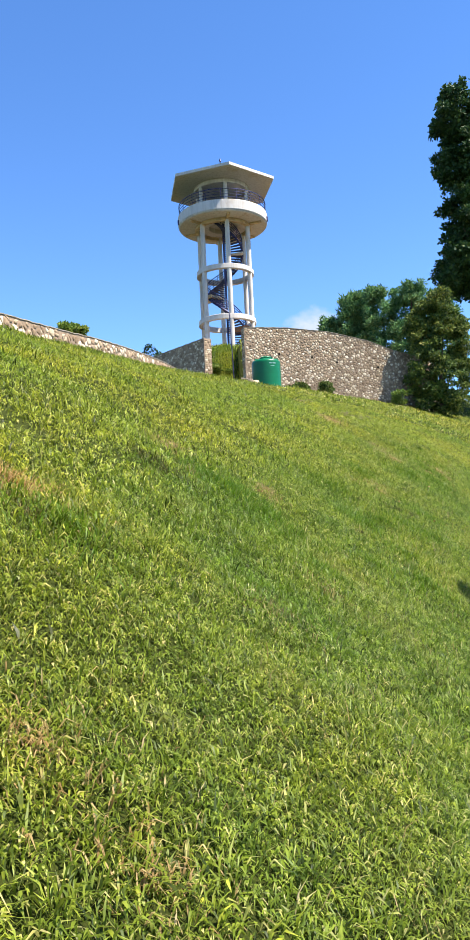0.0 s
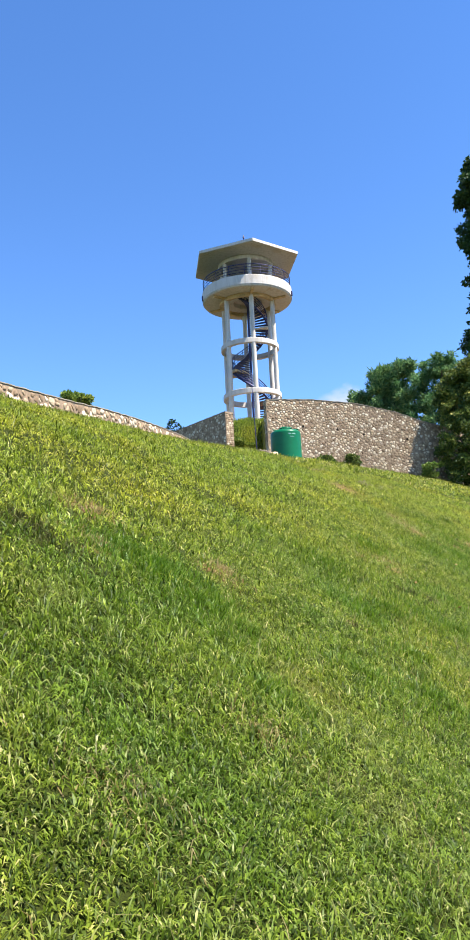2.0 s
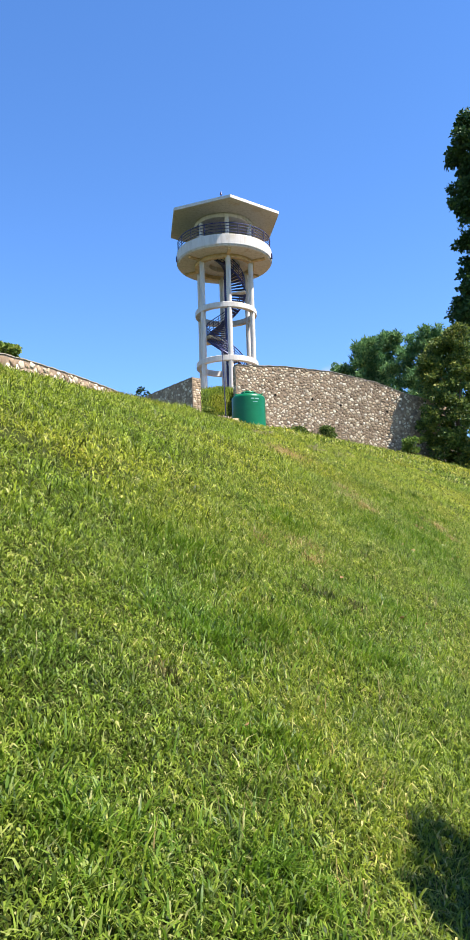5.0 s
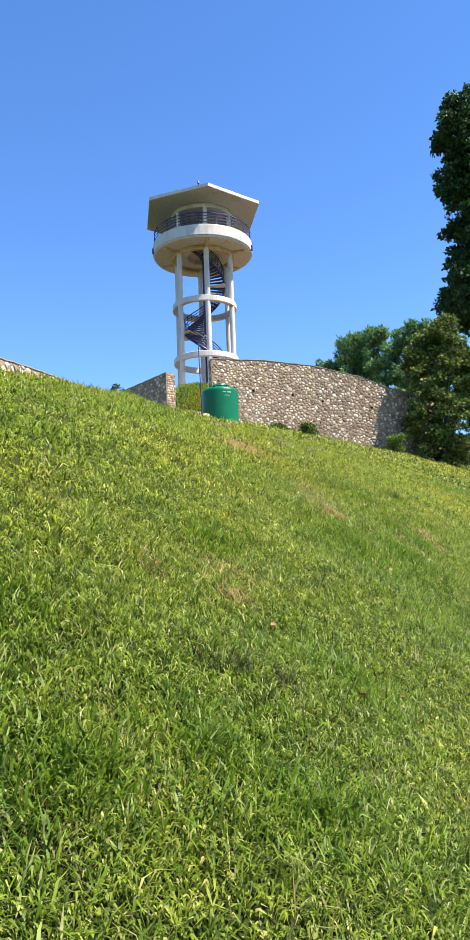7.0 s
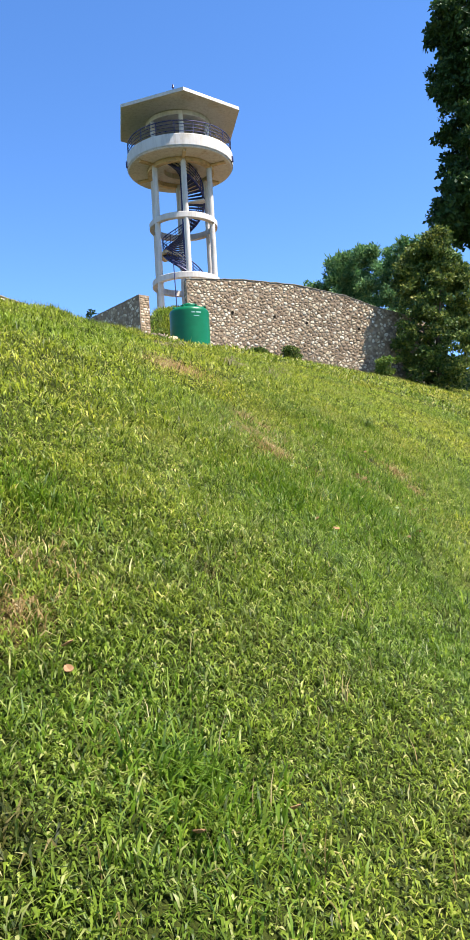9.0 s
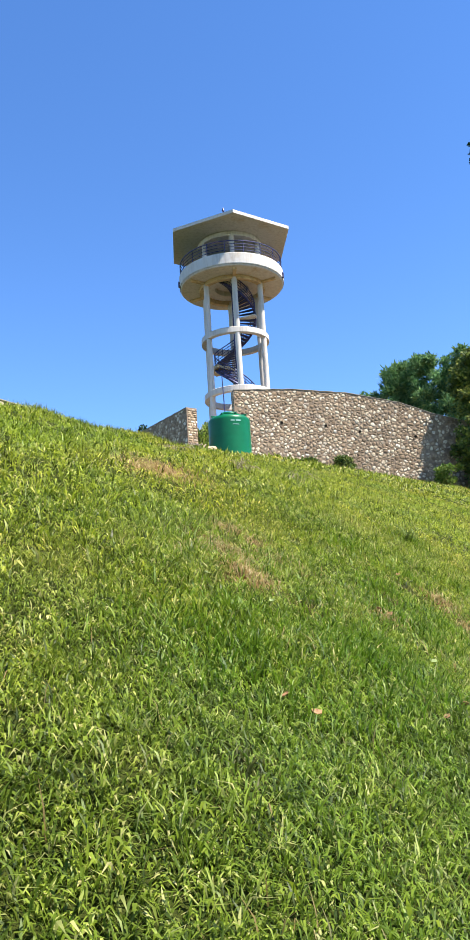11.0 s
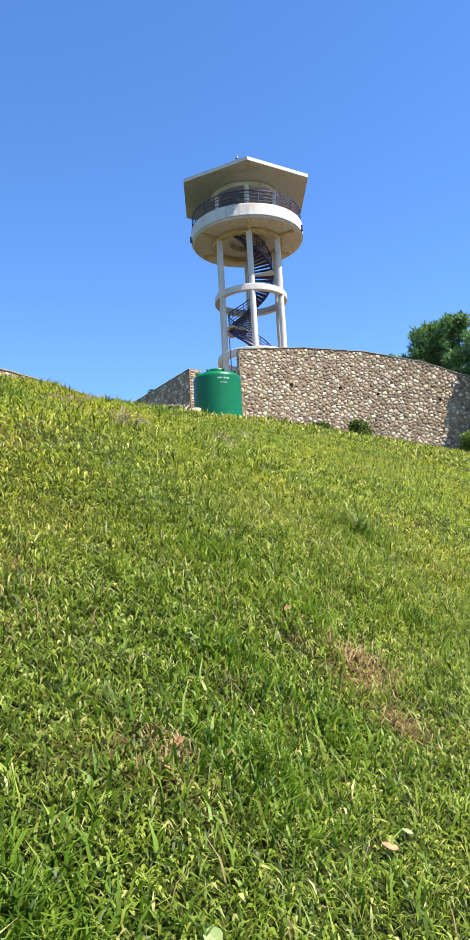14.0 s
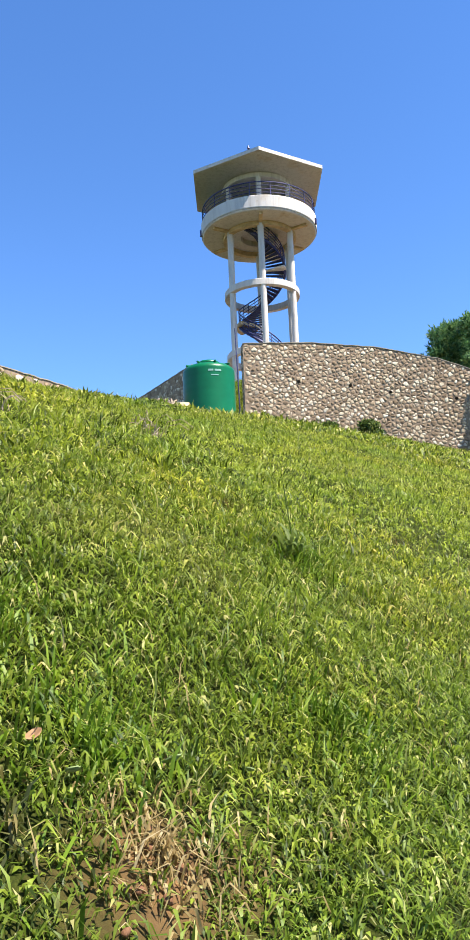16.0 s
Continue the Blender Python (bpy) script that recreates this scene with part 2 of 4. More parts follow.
def wall_line(x):
    """How far back the stone enclosure begins."""
    return np.where(x > 1.2, 49.5 + 0.27 * (x - 1.3), np.where(x < -1.3, 51.4 - 1.2 * (x + 1.3), 51.2))


def ground(x, y):
    """Height of the grassed hill."""
    x, y = np.asarray(x, float), np.asarray(y, float)
    cx, cy = np.clip(x, -22, 34), np.clip(y, -20, 62)
    u, v = cx / 10, cy / 30
    z = -0.771 - 7.029 * u + 11.253 * v - 1.219 * u * u + 4.299 * u * v - 2.678 * v * v
    z = z + 0.65 * np.exp(-((x - 0.3) ** 2 + (y + 0.5) ** 2) / 34.0)
    z = z + 0.045 * np.sin(1.9 * x + 0.7 * y) * np.sin(1.3 * y - 0.8 * x + 1.0) + 0.03 * np.sin(3.7 * x - 2.2 * y + 2) * np.sin(2.9 * y + 1.7 * x)
    for a, hx, hy, wx, wy, turn in ((0.552, -3.82, 21.1, 3.35, 11.4, -0.321), (0.378, 1.81, 30.2, 3.77, 4.24, 0.788)):
        p, q = (x - hx) * math.cos(turn) + (y - hy) * math.sin(turn), (y - hy) * math.cos(turn) - (x - hx) * math.sin(turn)
        z = z - a * np.exp(-(p / wx) ** 2 - (q / wy) ** 2)
    z = z + 0.2 * np.exp(-((x - 4.2) / 1.3) ** 2 - ((y - 22.0) / 2.0) ** 2) - 0.13 * np.exp(-((x - 1.8) / 2.2) ** 2 - ((y - 11.5) / 5.0) ** 2)
    z = z + 0.05 * np.exp(-((x - 0.4) / 1.1) ** 2 - ((y - 22.6) / 1.7) ** 2) + 0.05 * np.exp(-((x - 1.5) / 1.2) ** 2 - ((y - 25.4) / 1.5) ** 2)
    d = y - wall_line(x) - 0.9
    r = np.hypot(x - TOWER[0], y - TOWER[1])
    fill = smooth(0, 7.5, d) * (1 - smooth(12, 22, r))
    z = z + (TOWER[2] - z) * fill
    out = smooth(38, 160, np.hypot(x - 3, y - 32))
    return z * (1 - out) + (-26 + 6 * np.sin(x / 210) * np.cos(y / 260)) * out


# bare, worn spots: x, y, length, width, turn in degrees
BARE = ((3.6, 18.25, 0.46, 0.24, 110), (3.79, 17.78, 0.32, 0.22, 60), (2.72, 20.5, 0.7, 0.3, 60), (5.27, 19.68, 0.32, 0.11, 110), (5.42, 19.36, 0.18, 0.09, 20), (4.69, 18.34, 0.2, 0.12, 20),
        (-0.3, 8.1, 0.3, 0.12, 100), (-0.5, 9.1, 0.4, 0.24, 70), (-1.15, 5.0, 0.4, 0.2, 30), (0.53, 9.25, 0.3, 0.1, 60), (3.6, 18.95, 0.4, 0.2, 40), (2.67, 13.6, 0.2, 0.1, 80),
        (2.9, 23.0, 0.5, 0.14, 70), (9.5, 46.5, 2.0, 0.5, 10), (11.5, 50.4, 2.2, 0.5, 10))
# deeper green, longer tufts: x, y, radius
LUSH = ((2.2, 11.2, 0.6), (2.6, 11.7, 0.6), (1.9, 10.7, 0.5), (2.2, 8.9, 0.5), (1.6, 8.6, 0.5), (-0.82, 4.7, 0.5), (0.42, 8.0, 0.55), (-0.1, 8.3, 0.5), (0.9, 7.2, 0.35), (3.9, 16.6, 0.7), (4.5, 17.3, 0.6), (4.9, 18.5, 0.5), (4.75, 19.1, 0.35), (5.4, 22.0, 0.3), (3.3, 13.1, 0.5), (2.2, 9.8, 0.4), (5.15, 19.05, 0.4), (4.6, 20.0, 0.4),
        (0.19, 8.31, 0.5), (0.45, 8.45, 0.45), (0.79, 8.07, 0.4), (0.0, 8.28, 0.4), (3.75, 17.0, 0.5), (5.06, 19.85, 0.3), (4.55, 17.6, 0.5), (2.5, 14.6, 0.45), (1.6, 12.0, 0.5), (5.6, 20.6, 0.4), (3.0, 11.6, 0.45))


def bareness(x, y):
    d = y - wall_line(x)
    b = smooth(7.5, 10, d) * (1 - smooth(16, 20, np.hypot(x - TOWER[0], y - TOWER[1])))
    for bx, by, l, w, turn in BARE:
        c, s = math.cos(radians(turn)), math.sin(radians(turn))
        dx, dy = x - bx, y - by
        p, q = (dx * c + dy * s) / l, (-dx * s + dy * c) / w
        edge = 0.35 * np.sin(7 * dx + 5 * dy + bx) + 0.25 * np.sin(13 * dy - 9 * dx)
        b = np.maximum(b, smooth(1.25, 0.3, np.hypot(p, q) + edge * 0.5))
    return b


def spaced(lo, hi, step, far, grow=1.28):
    inner = list(np.arange(lo, hi + step / 2, step))
    d, a, b = step, [], []
    pos = inner[-1]
    while pos < far:
        d *= grow
        pos += d
        a.append(pos)
    d, pos = step, inner[0]
    while pos > -far:
        d *= grow
        pos -= d
        b.append(pos)
    return np.array(b[::-1] + inner + a)


def build_ground():
    xs, ys = spaced(-12, 20, 0.24, 3500), spaced(0, 60, 0.24, 3500)
    gx, gy = np.meshgrid(xs, ys)
    gz = ground(gx, gy) - 0.012
    nx, ny = len(xs), len(ys)
    idx = np.arange(nx * ny).reshape(ny, nx)
    a, b, c, d = idx[:-1, :-1].ravel(), idx[:-1, 1:].ravel(), idx[1:, 1:].ravel(), idx[1:, :-1].ravel()
    tris = np.concatenate([np.stack([a, b, c], 1), np.stack([a, c, d], 1)])
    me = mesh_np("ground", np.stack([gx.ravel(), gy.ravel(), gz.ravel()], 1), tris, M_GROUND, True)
    at = me.attributes.new("bare", "FLOAT", "POINT")
    at.data.foreach_set("value", bareness(gx.ravel(), gy.ravel()).astype(np.float32))
    tagged(new("ground", me), "grassy hillside of mown turf over brown soil", "ground", kind="structure")


build_ground()


def blades(x, y, length, width, lean, sink=0.008, fine=True, heading=None):
    """Arrays of bent grass blades standing on the ground: fine ones have a knee."""
    n = len(x)
    a = rng.uniform(0, 2 * math.pi, n) if heading is None else heading
    dx, dy = np.cos(a), np.sin(a)
    z = ground(x, y) - sink
    tw = rng.uniform(-0.9, 0.9, n)
    sx, sy = (-dy * np.cos(tw) + dx * np.sin(tw)) * width / 2, (dx * np.cos(tw) + dy * np.sin(tw)) * width / 2
    l1, l2 = lean * 0.55, lean * 1.55
    mx, my, mz = x + dx * np.sin(l1) * length * 0.5, y + dy * np.sin(l1) * length * 0.5, z + np.cos(l1) * length * 0.5
    tx, ty, tz = mx + dx * np.sin(l2) * length * 0.5, my + dy * np.sin(l2) * length * 0.5, mz + np.cos(l2) * length * 0.5
    if not fine:
        v = np.empty((n, 4, 3), np.float32)
        v[:, 0] = np.stack([x, y, z], 1)
        v[:, 1] = np.stack([mx + sx, my + sy, mz], 1)
        v[:, 2] = np.stack([tx, ty, tz], 1)
        v[:, 3] = np.stack([mx - sx, my - sy, mz], 1)
        k = np.arange(n)[:, None] * 4
        return v.reshape(-1, 3), np.concatenate([k + np.array([[0, 1, 3]]), k + np.array([[1, 2, 3]])])
    v = np.empty((n, 5, 3), np.float32)
    v[:, 0] = np.stack([x - sx, y - sy, z], 1)
    v[:, 1] = np.stack([x + sx, y + sy, z], 1)
    v[:, 2] = np.stack([mx + sx * 0.9, my + sy * 0.9, mz], 1)
    v[:, 3] = np.stack([mx - sx * 0.9, my - sy * 0.9, mz], 1)
    v[:, 4] = np.stack([tx, ty, tz], 1)
    k = np.arange(n)[:, None] * 5
    t = np.concatenate([k + np.array([[0, 1, 2]]), k + np.array([[0, 2, 3]]), k + np.array([[3, 2, 4]])])
    return v.reshape(-1, 3), t


def drift(x, y):
    return 0.5 + 0.25 * np.sin(1.1 * x + 0.9 * y + 1) + 0.25 * np.sin(2.3 * x - 1.7 * y)


def clump(x, y):
    """Tussocks a hand or two wide, 0 in the gaps between them."""
    u = x + 0.06 * np.sin(9 * y) + 0.04 * np.sin(23 * x + 3)
    v = y + 0.06 * np.sin(8 * x + 1) + 0.04 * np.sin(21 * y)
    c = np.sin(17 * u + 4 * v) * np.sin(15 * v - 6 * u + 2) + 0.6 * np.sin(34 * u - 11 * v + 1) * np.sin(37 * v + 9 * u)
    return np.clip(0.5 + 0.42 * c, 0, 1)


def hollow(x, y):
    h = np.zeros(len(x))
    for hx, hy, hr in HOLLOWS:
        h = np.maximum(h, np.exp(-((x - hx) ** 2 + (y - hy) ** 2) / (hr * hr)))
    return h


def sow(name, tufts, each, box, length, width, lean, spread, keep, material, label, fine=True):
    """Grass in tufts strewn over a stretch of the plan; the blades lean out from their tuft."""
    n = int(tufts * (box[1] - box[0]) * (box[3] - box[2]))
    x, y = rng.uniform(box[0], box[1], n), rng.uniform(box[2], box[3], n)
    ok = keep(x + rng.normal(0, 0.3, n), y + rng.normal(0, 0.9, n))
    x, y = x[ok], y[ok]
    ok = (rng.uniform(0, 1, len(x)) > bareness(x, y) * 0.7) & (rng.uniform(0, 1, len(x)) < 0.65 + 0.4 * clump(x, y)) & (rng.uniform(0, 1, len(x)) > hollow(x, y) * 0.8)
    x, y = x[ok], y[ok]
    size = rng.uniform(0.5, 1.45, len(x)) * (0.65 + 0.45 * drift(x, y)) * (0.7 + 0.55 * clump(x, y))
    x, y, size = np.repeat(x, each), np.repeat(y, each), np.repeat(size, each)
    m = len(x)
    ox, oy = rng.normal(0, 1, m), rng.normal(0, 1, m)
    away = np.hypot(ox, oy)
    heading = np.arctan2(oy, ox) + rng.normal(0, 0.9, m)
    x, y = x + ox * spread * size, y + oy * spread * size
    tall = size * (1.15 - 0.18 * np.minimum(away, 2.5))
    bend = rng.uniform(*lean, m) * (0.7 + 0.25 * np.minimum(away, 2.0))
    v, t = blades(x, y, rng.uniform(*length, m) * tall, rng.uniform(*width, m), np.minimum(bend, 1.6), fine=fine, heading=heading)
    tagged(new(name, mesh_np(name, v, t, material)), label, "grass", kind="stuff")


def off_line(x, y):
    """Distance sideways from the trodden line, positive on the downhill side."""
    return (x - 0.3) * 0.96 - (y - 1.0) * 0.29


def near(x, y):
    o = off_line(x, y)
    return (o > -2.5) & (o < 0.5) & (y > 2.2) & (y < 23)


def middle(x, y):
    o = off_line(x, y)
    return ~near(x, y) & (o > -9) & (o < 1.6) & (y > 2) & (y < 34)


def far_slope(x, y):
    return ~near(x, y) & ~middle(x, y) & ((y > 30) | (off_line(x, y) < -7)) & (y < wall_line(x) + 9) & (x < 3 + 0.33 * y) & (x > -9.4 + np.maximum(y - 18.5, 0) * 0.25)


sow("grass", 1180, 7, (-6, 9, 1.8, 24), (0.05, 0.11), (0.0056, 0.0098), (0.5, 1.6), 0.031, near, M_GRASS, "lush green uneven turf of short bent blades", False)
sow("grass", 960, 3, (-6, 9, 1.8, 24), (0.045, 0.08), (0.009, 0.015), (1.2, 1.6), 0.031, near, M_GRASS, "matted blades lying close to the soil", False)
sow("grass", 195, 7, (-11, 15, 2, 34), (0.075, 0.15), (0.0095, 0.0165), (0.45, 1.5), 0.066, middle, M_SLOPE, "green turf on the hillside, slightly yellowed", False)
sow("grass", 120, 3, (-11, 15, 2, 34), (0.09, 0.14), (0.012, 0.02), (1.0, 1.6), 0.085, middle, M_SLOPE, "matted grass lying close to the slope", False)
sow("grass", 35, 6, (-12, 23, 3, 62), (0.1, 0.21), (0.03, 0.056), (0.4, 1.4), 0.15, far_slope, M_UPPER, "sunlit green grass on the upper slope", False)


def tuft(n, spots, length, width, lean, material, name, label, category):
    g = np.random.default_rng(n)
    per = np.array([r * r for *_, r in spots])
    which = g.choice(len(spots), n, p=per / per.sum())
    c = np.array(spots)[which]
    a, q = g.uniform(0, 6.2832, n), np.abs(g.normal(0, 0.5, n))
    x, y = c[:, 0] + np.cos(a) * q * c[:, 2], c[:, 1] + np.sin(a) * q * c[:, 2]
    v, t = blades(x, y, g.uniform(*length, n), g.uniform(*width, n), g.uniform(*lean, n))
    tagged(new(name, mesh_np(name, v, t, material)), label, category, kind="stuff")


tuft(27000, LUSH, (0.06, 0.15), (0.006, 0.012), (0.4, 1.3), M_LUSH, "lush_grass", "deep green longer tufts in the turf", "grass")
tuft(24000, [(bx, by, (l + w) * 0.6) for bx, by, l, w, _ in BARE], (0.05, 0.14), (0.004, 0.008), (0.7, 1.5), M_DRY, "dry_grass", "dry straw-coloured grass on worn spots", "grass")
tuft(1100, [(0.7 + 0.29 * k, 3.0 + k, 1.8) for k in range(22)], (0.1, 0.2), (0.0025, 0.005), (0.3, 1.2), M_DRY, "dry_grass", "thin dry grass stalks standing in the turf", "grass")
tuft(2400, [(hx, hy, hr * 1.7) for hx, hy, hr in HOLLOWS], (0.05, 0.12), (0.005, 0.01), (0.6, 1.5), M_DEAD, "withered_grass", "dark withered grass in small dips", "grass")
tuft(1700, [(-0.5, 2.8, 0.5), (-0.1, 2.55, 0.4), (0.87, 6.6, 0.4), (2.2, 13.4, 0.35), (3.9, 18.7, 0.5), (2.6, 14.0, 0.45), (0.4, 5.5, 0.4)], (0.05, 0.12), (0.004, 0.008), (0.5, 1.4), M_DRY, "dry_grass", "straw-coloured blades mixed into the turf", "grass")
tuft(16000, [(-0.1, 51.6 + 0.8 * k, 1.5) for k in range(11)], (0.2, 0.5), (0.025, 0.05), (0.1, 1.1), M_SLOPE, "long_grass", "sunlit long grass on the bank between the wall ends", "grass")
tuft(5000, [(0.0, 20.6, 0.6), (0.1, 22.4, 0.6), (0.7, 22.8, 0.6), (1.2, 23.2, 0.6), (1.2, 24.6, 0.6), (1.7, 25.5, 0.7), (-0.8, 34.8, 0.8), (-0.1, 35.9, 0.8)], (0.06, 0.17), (0.005, 0.011), (0.1, 0.9), M_SLOPE, "long_grass", "longer pale grass standing along the brow", "grass")
tuft(12000, [(-5.0 + 0.26 * k, 24.0 + k, 0.9) for k in range(14)], (0.1, 0.24), (0.012, 0.022), (0.1, 1.0), M_GRASS, "long_grass", "longer grass on the brow below the crest wall", "grass")


# ---------------------------------------------------------------- foliage
def leaves(points, size, out=None, up=0.3, slim=1.0):
    """Folded leaves at points."""
    n = len(points)
    d = rng.normal(size=(n, 3))
    if out is not None:
        d = d + out * 0.8
    d[:, 2] += up
    d /= np.linalg.norm(d, axis=1)[:, None]
    s = np.cross(d, rng.normal(size=(n, 3)))
    s /= np.linalg.norm(s, axis=1)[:, None]
    f = np.cross(d, s)
    L = (size * rng.uniform(0.6, 1.4, n))[:, None]
    W = L * slim * rng.uniform(0.25, 0.42, n)[:, None]
    v = np.empty((n, 4, 3), np.float32)
    v[:, 0] = points
    v[:, 1] = points + d * L * 0.45 + s * W + f * W * 0.3
    v[:, 2] = points + d * L
    v[:, 3] = points + d * L * 0.45 - s * W + f * W * 0.3
    k = np.arange(n)[:, None] * 4
    return v.reshape(-1, 3), np.concatenate([k + np.array([[0, 1, 2]]), k + np.array([[0, 2, 3]])])


def crown_points(blobs, n, fill=0.55):
    """Points in clumps: each blob is x, y, z, rx, ry, rz."""
    blobs = np.array(blobs, float)
    w = blobs[:, 3] * blobs[:, 4] * blobs[:, 5]
    which = rng.choice(len(blobs), n, p=w / w.sum())
    d = rng.normal(size=(n, 3))
    d /= np.linalg.norm(d, axis=1)[:, None]
    r = rng.uniform(fill, 1.0, n) ** 0.7
    wob = 1 + 0.22 * np.sin(d[:, 0] * 7 + which) * np.sin(d[:, 2] * 6 + which * 2) + 0.12 * np.sin(d[:, 1] * 13 + which)
    return blobs[which, :3] + d * blobs[which, 3:] * (r * wob)[:, None], d


def clumps(blobs, n, spread, seed):
    """Break big blobs into many small clumps scattered over their skins."""
    g = np.random.default_rng(seed)
    outl = []
    for x, y, z, rx, ry, rz in blobs:
        for _ in range(n):
            d = g.normal(size=3)
            d /= np.linalg.norm(d)
            k = g.uniform(0.55, 1.02)
            c = g.uniform(0.6, 1.3) * spread
            outl.append((x + d[0] * rx * k, y + d[1] * ry * k, z + d[2] * rz * k, c, c, c * 0.75))
    return outl


def crown(name, blobs, n, size, material, parent, label="", up=0.3, fill=0.3, slim=1.0):
    p, d = crown_points(blobs, n, fill)
    v, t = leaves(p, size, d, up, slim)
    ob = new(name, mesh_np(name, v - np.array(parent.location, np.float32), t, material))
    return hang(ob, parent, label)


def trunk_and_limbs(parent, height, r, limbs, lean=(0, 0)):
    bm = bmesh.new()
    pts = [(lean[0] * k, lean[1] * k, -0.4 + (height + 0.4) * k) for k in (0, 0.25, 0.5, 0.75, 1.0)]
    for i in range(4):
        add_tube(bm, pts[i], pts[i + 1], r * (1 - 0.2 * i), r * (0.8 - 0.2 * i) + 0.02, 9)
    part("trunk", bm, M_BARK, parent)
    for a, b, rr in limbs:
        bm = bmesh.new()
        mid = (Vector(a) + Vector(b)) / 2 + Vector((0, 0, -0.25))
        add_tube(bm, a, mid, rr, rr * 0.7, 7)
        add_tube(bm, mid, b, rr * 0.7, rr * 0.3, 7)
        part("limb", bm, M_BARK, parent)


def gz(x, y):
    return float(ground(x, y))


def tall_tree():
    x, y = 20.6, 56.0
    g = gz(x, y)
    t = thing("tree", x, y, g, "tall broad-leaved tree with dense dark green foliage", "tree")
    trunk_and_limbs(t, 21, 0.5, [((0, 0, 8), (-3.2, 0.4, 12), 0.18), ((0, 0, 10), (-2.9, -0.8, 15), 0.16), ((0, 0, 11), (2.3, 1.5, 15), 0.14), ((0, 0, 13), (-2.2, 1.0, 18.5), 0.13), ((0, 0, 7.5), (2.2, -1.5, 11), 0.16)])
    big = [(-2.4, 0, 17.7, 1.9, 2.0, 1.2), (-3.2, -0.5, 19.5, 1.7, 2.1, 1.15), (-3.0, 0, 29.4, 1.7, 2.0, 1.4), (-2.4, 0, 22.5, 1.9, 2.1, 1.6), (-2.5, 0, 25.8, 1.95, 2.1, 1.35), (0, 0, 19, 2.6, 2.6, 3.0), (0, 0, 25, 3.0, 2.6, 3.2),
           (2.5, 0.8, 22, 2.6, 2.6, 3.5), (-0.9, 0, 28.8, 2.5, 2.3, 1.6), (1.4, 0, 16.5, 1.8, 1.6, 1.2), (-1.9, 0, 18.3, 1.8, 1.8, 1.2), (-2.0, 0, 21.0, 1.8, 1.8, 1.2), (-1.9, 0, 24.2, 1.8, 1.8, 1.2), (-2.2, 0, 27.6, 1.8, 1.8, 1.2)]
    big += [(-2.6, 0.2, 18.2 + 2.7 * k, 1.8, 2.0, 1.7) for k in range(5)] + [(-3.4, 0, 18.4, 1.6, 2.0, 1.0), (-2.4, 0, 30.7, 1.6, 2.0, 1.3)]
    big = [(x + a * 1.05 + 0.3, y + b, c * 1.065, *rest) for a, b, c, *rest in big]
    crown("crown", clumps(big, 34, 0.42, 3), 72000, 0.25, M_LEAF, t, "dense clumps of dark broad leaves", 0.0)


def path_tree():
    x, y = 7.25, 6.8
    g = gz(x, y)
    t = thing("tree", x, y, g, "leafy tree below the path, shading the turf edge", "tree")
    trunk_and_limbs(t, 8, 0.24, [((0, 0, 4), (-1.8, 0.4, 6.5), 0.1), ((0, 0, 4.5), (1.6, -0.8, 7.5), 0.1), ((0, 0, 5), (0.4, 1.6, 8), 0.09)])
    big = [(x - 1.0, y, g + 7.4, 1.8, 2.2, 1.2), (x, y - 1.5, g + 8.2, 1.9, 1.9, 1.3), (x + 0.6, y + 1.5, g + 8.0, 2.0, 1.9, 1.3), (x, y, g + 9.4, 2.0, 2.2, 1.2)]
    crown("crown", clumps(big, 22, 0.45, 8), 16000, 0.24, M_LEAF, t, "broad green leaves", 0.0)


def wall_bush():
    x, y = 14.3, 51.6
    t = thing("tree", x, y, gz(x, y), "bushy evergreen tree with dark foliage beside the stone wall", "tree")
    trunk_and_limbs(t, 5.2, 0.22, [((0, 0, 1.5), (-1.2, -0.3, 4.2), 0.09), ((0, 0, 2), (1.2, 0.2, 4.8), 0.09), ((0, 0, 2.6), (0.2, -0.8, 6.0), 0.08)])
    g = gz(x, y)
    big = [(x - 0.9, y, g + 4.9, 1.3, 1.4, 1.7), (x + 0.7, y, g + 5.1, 1.3, 1.4, 1.9), (x - 1.2, y - 0.2, g + 2.4, 1.1, 1.2, 1.6), (x + 0.6, y - 0.3, g + 2.3, 1.7, 1.4, 1.8), (x + 1.5, y, g + 3.5, 0.8, 1.0, 1.4), (x - 0.1, y, g + 7.0, 1.25, 1.1, 1.0), (x + 0.3, y, g + 7.9, 0.75, 0.8, 0.75), (x - 1.3, y + 0.2, g + 6.2, 0.7, 0.8, 0.8), (x + 1.3, y + 0.1, g + 6.0, 0.7, 0.8, 0.8), (x - 0.2, y - 0.4, g + 0.9, 1.8, 1.2, 0.9)]
    crown("crown", clumps(big, 50, 0.3, 5), 46000, 0.15, M_BUSH, t, "dense small dark leaves, yellow-green in the sun", 0.2)


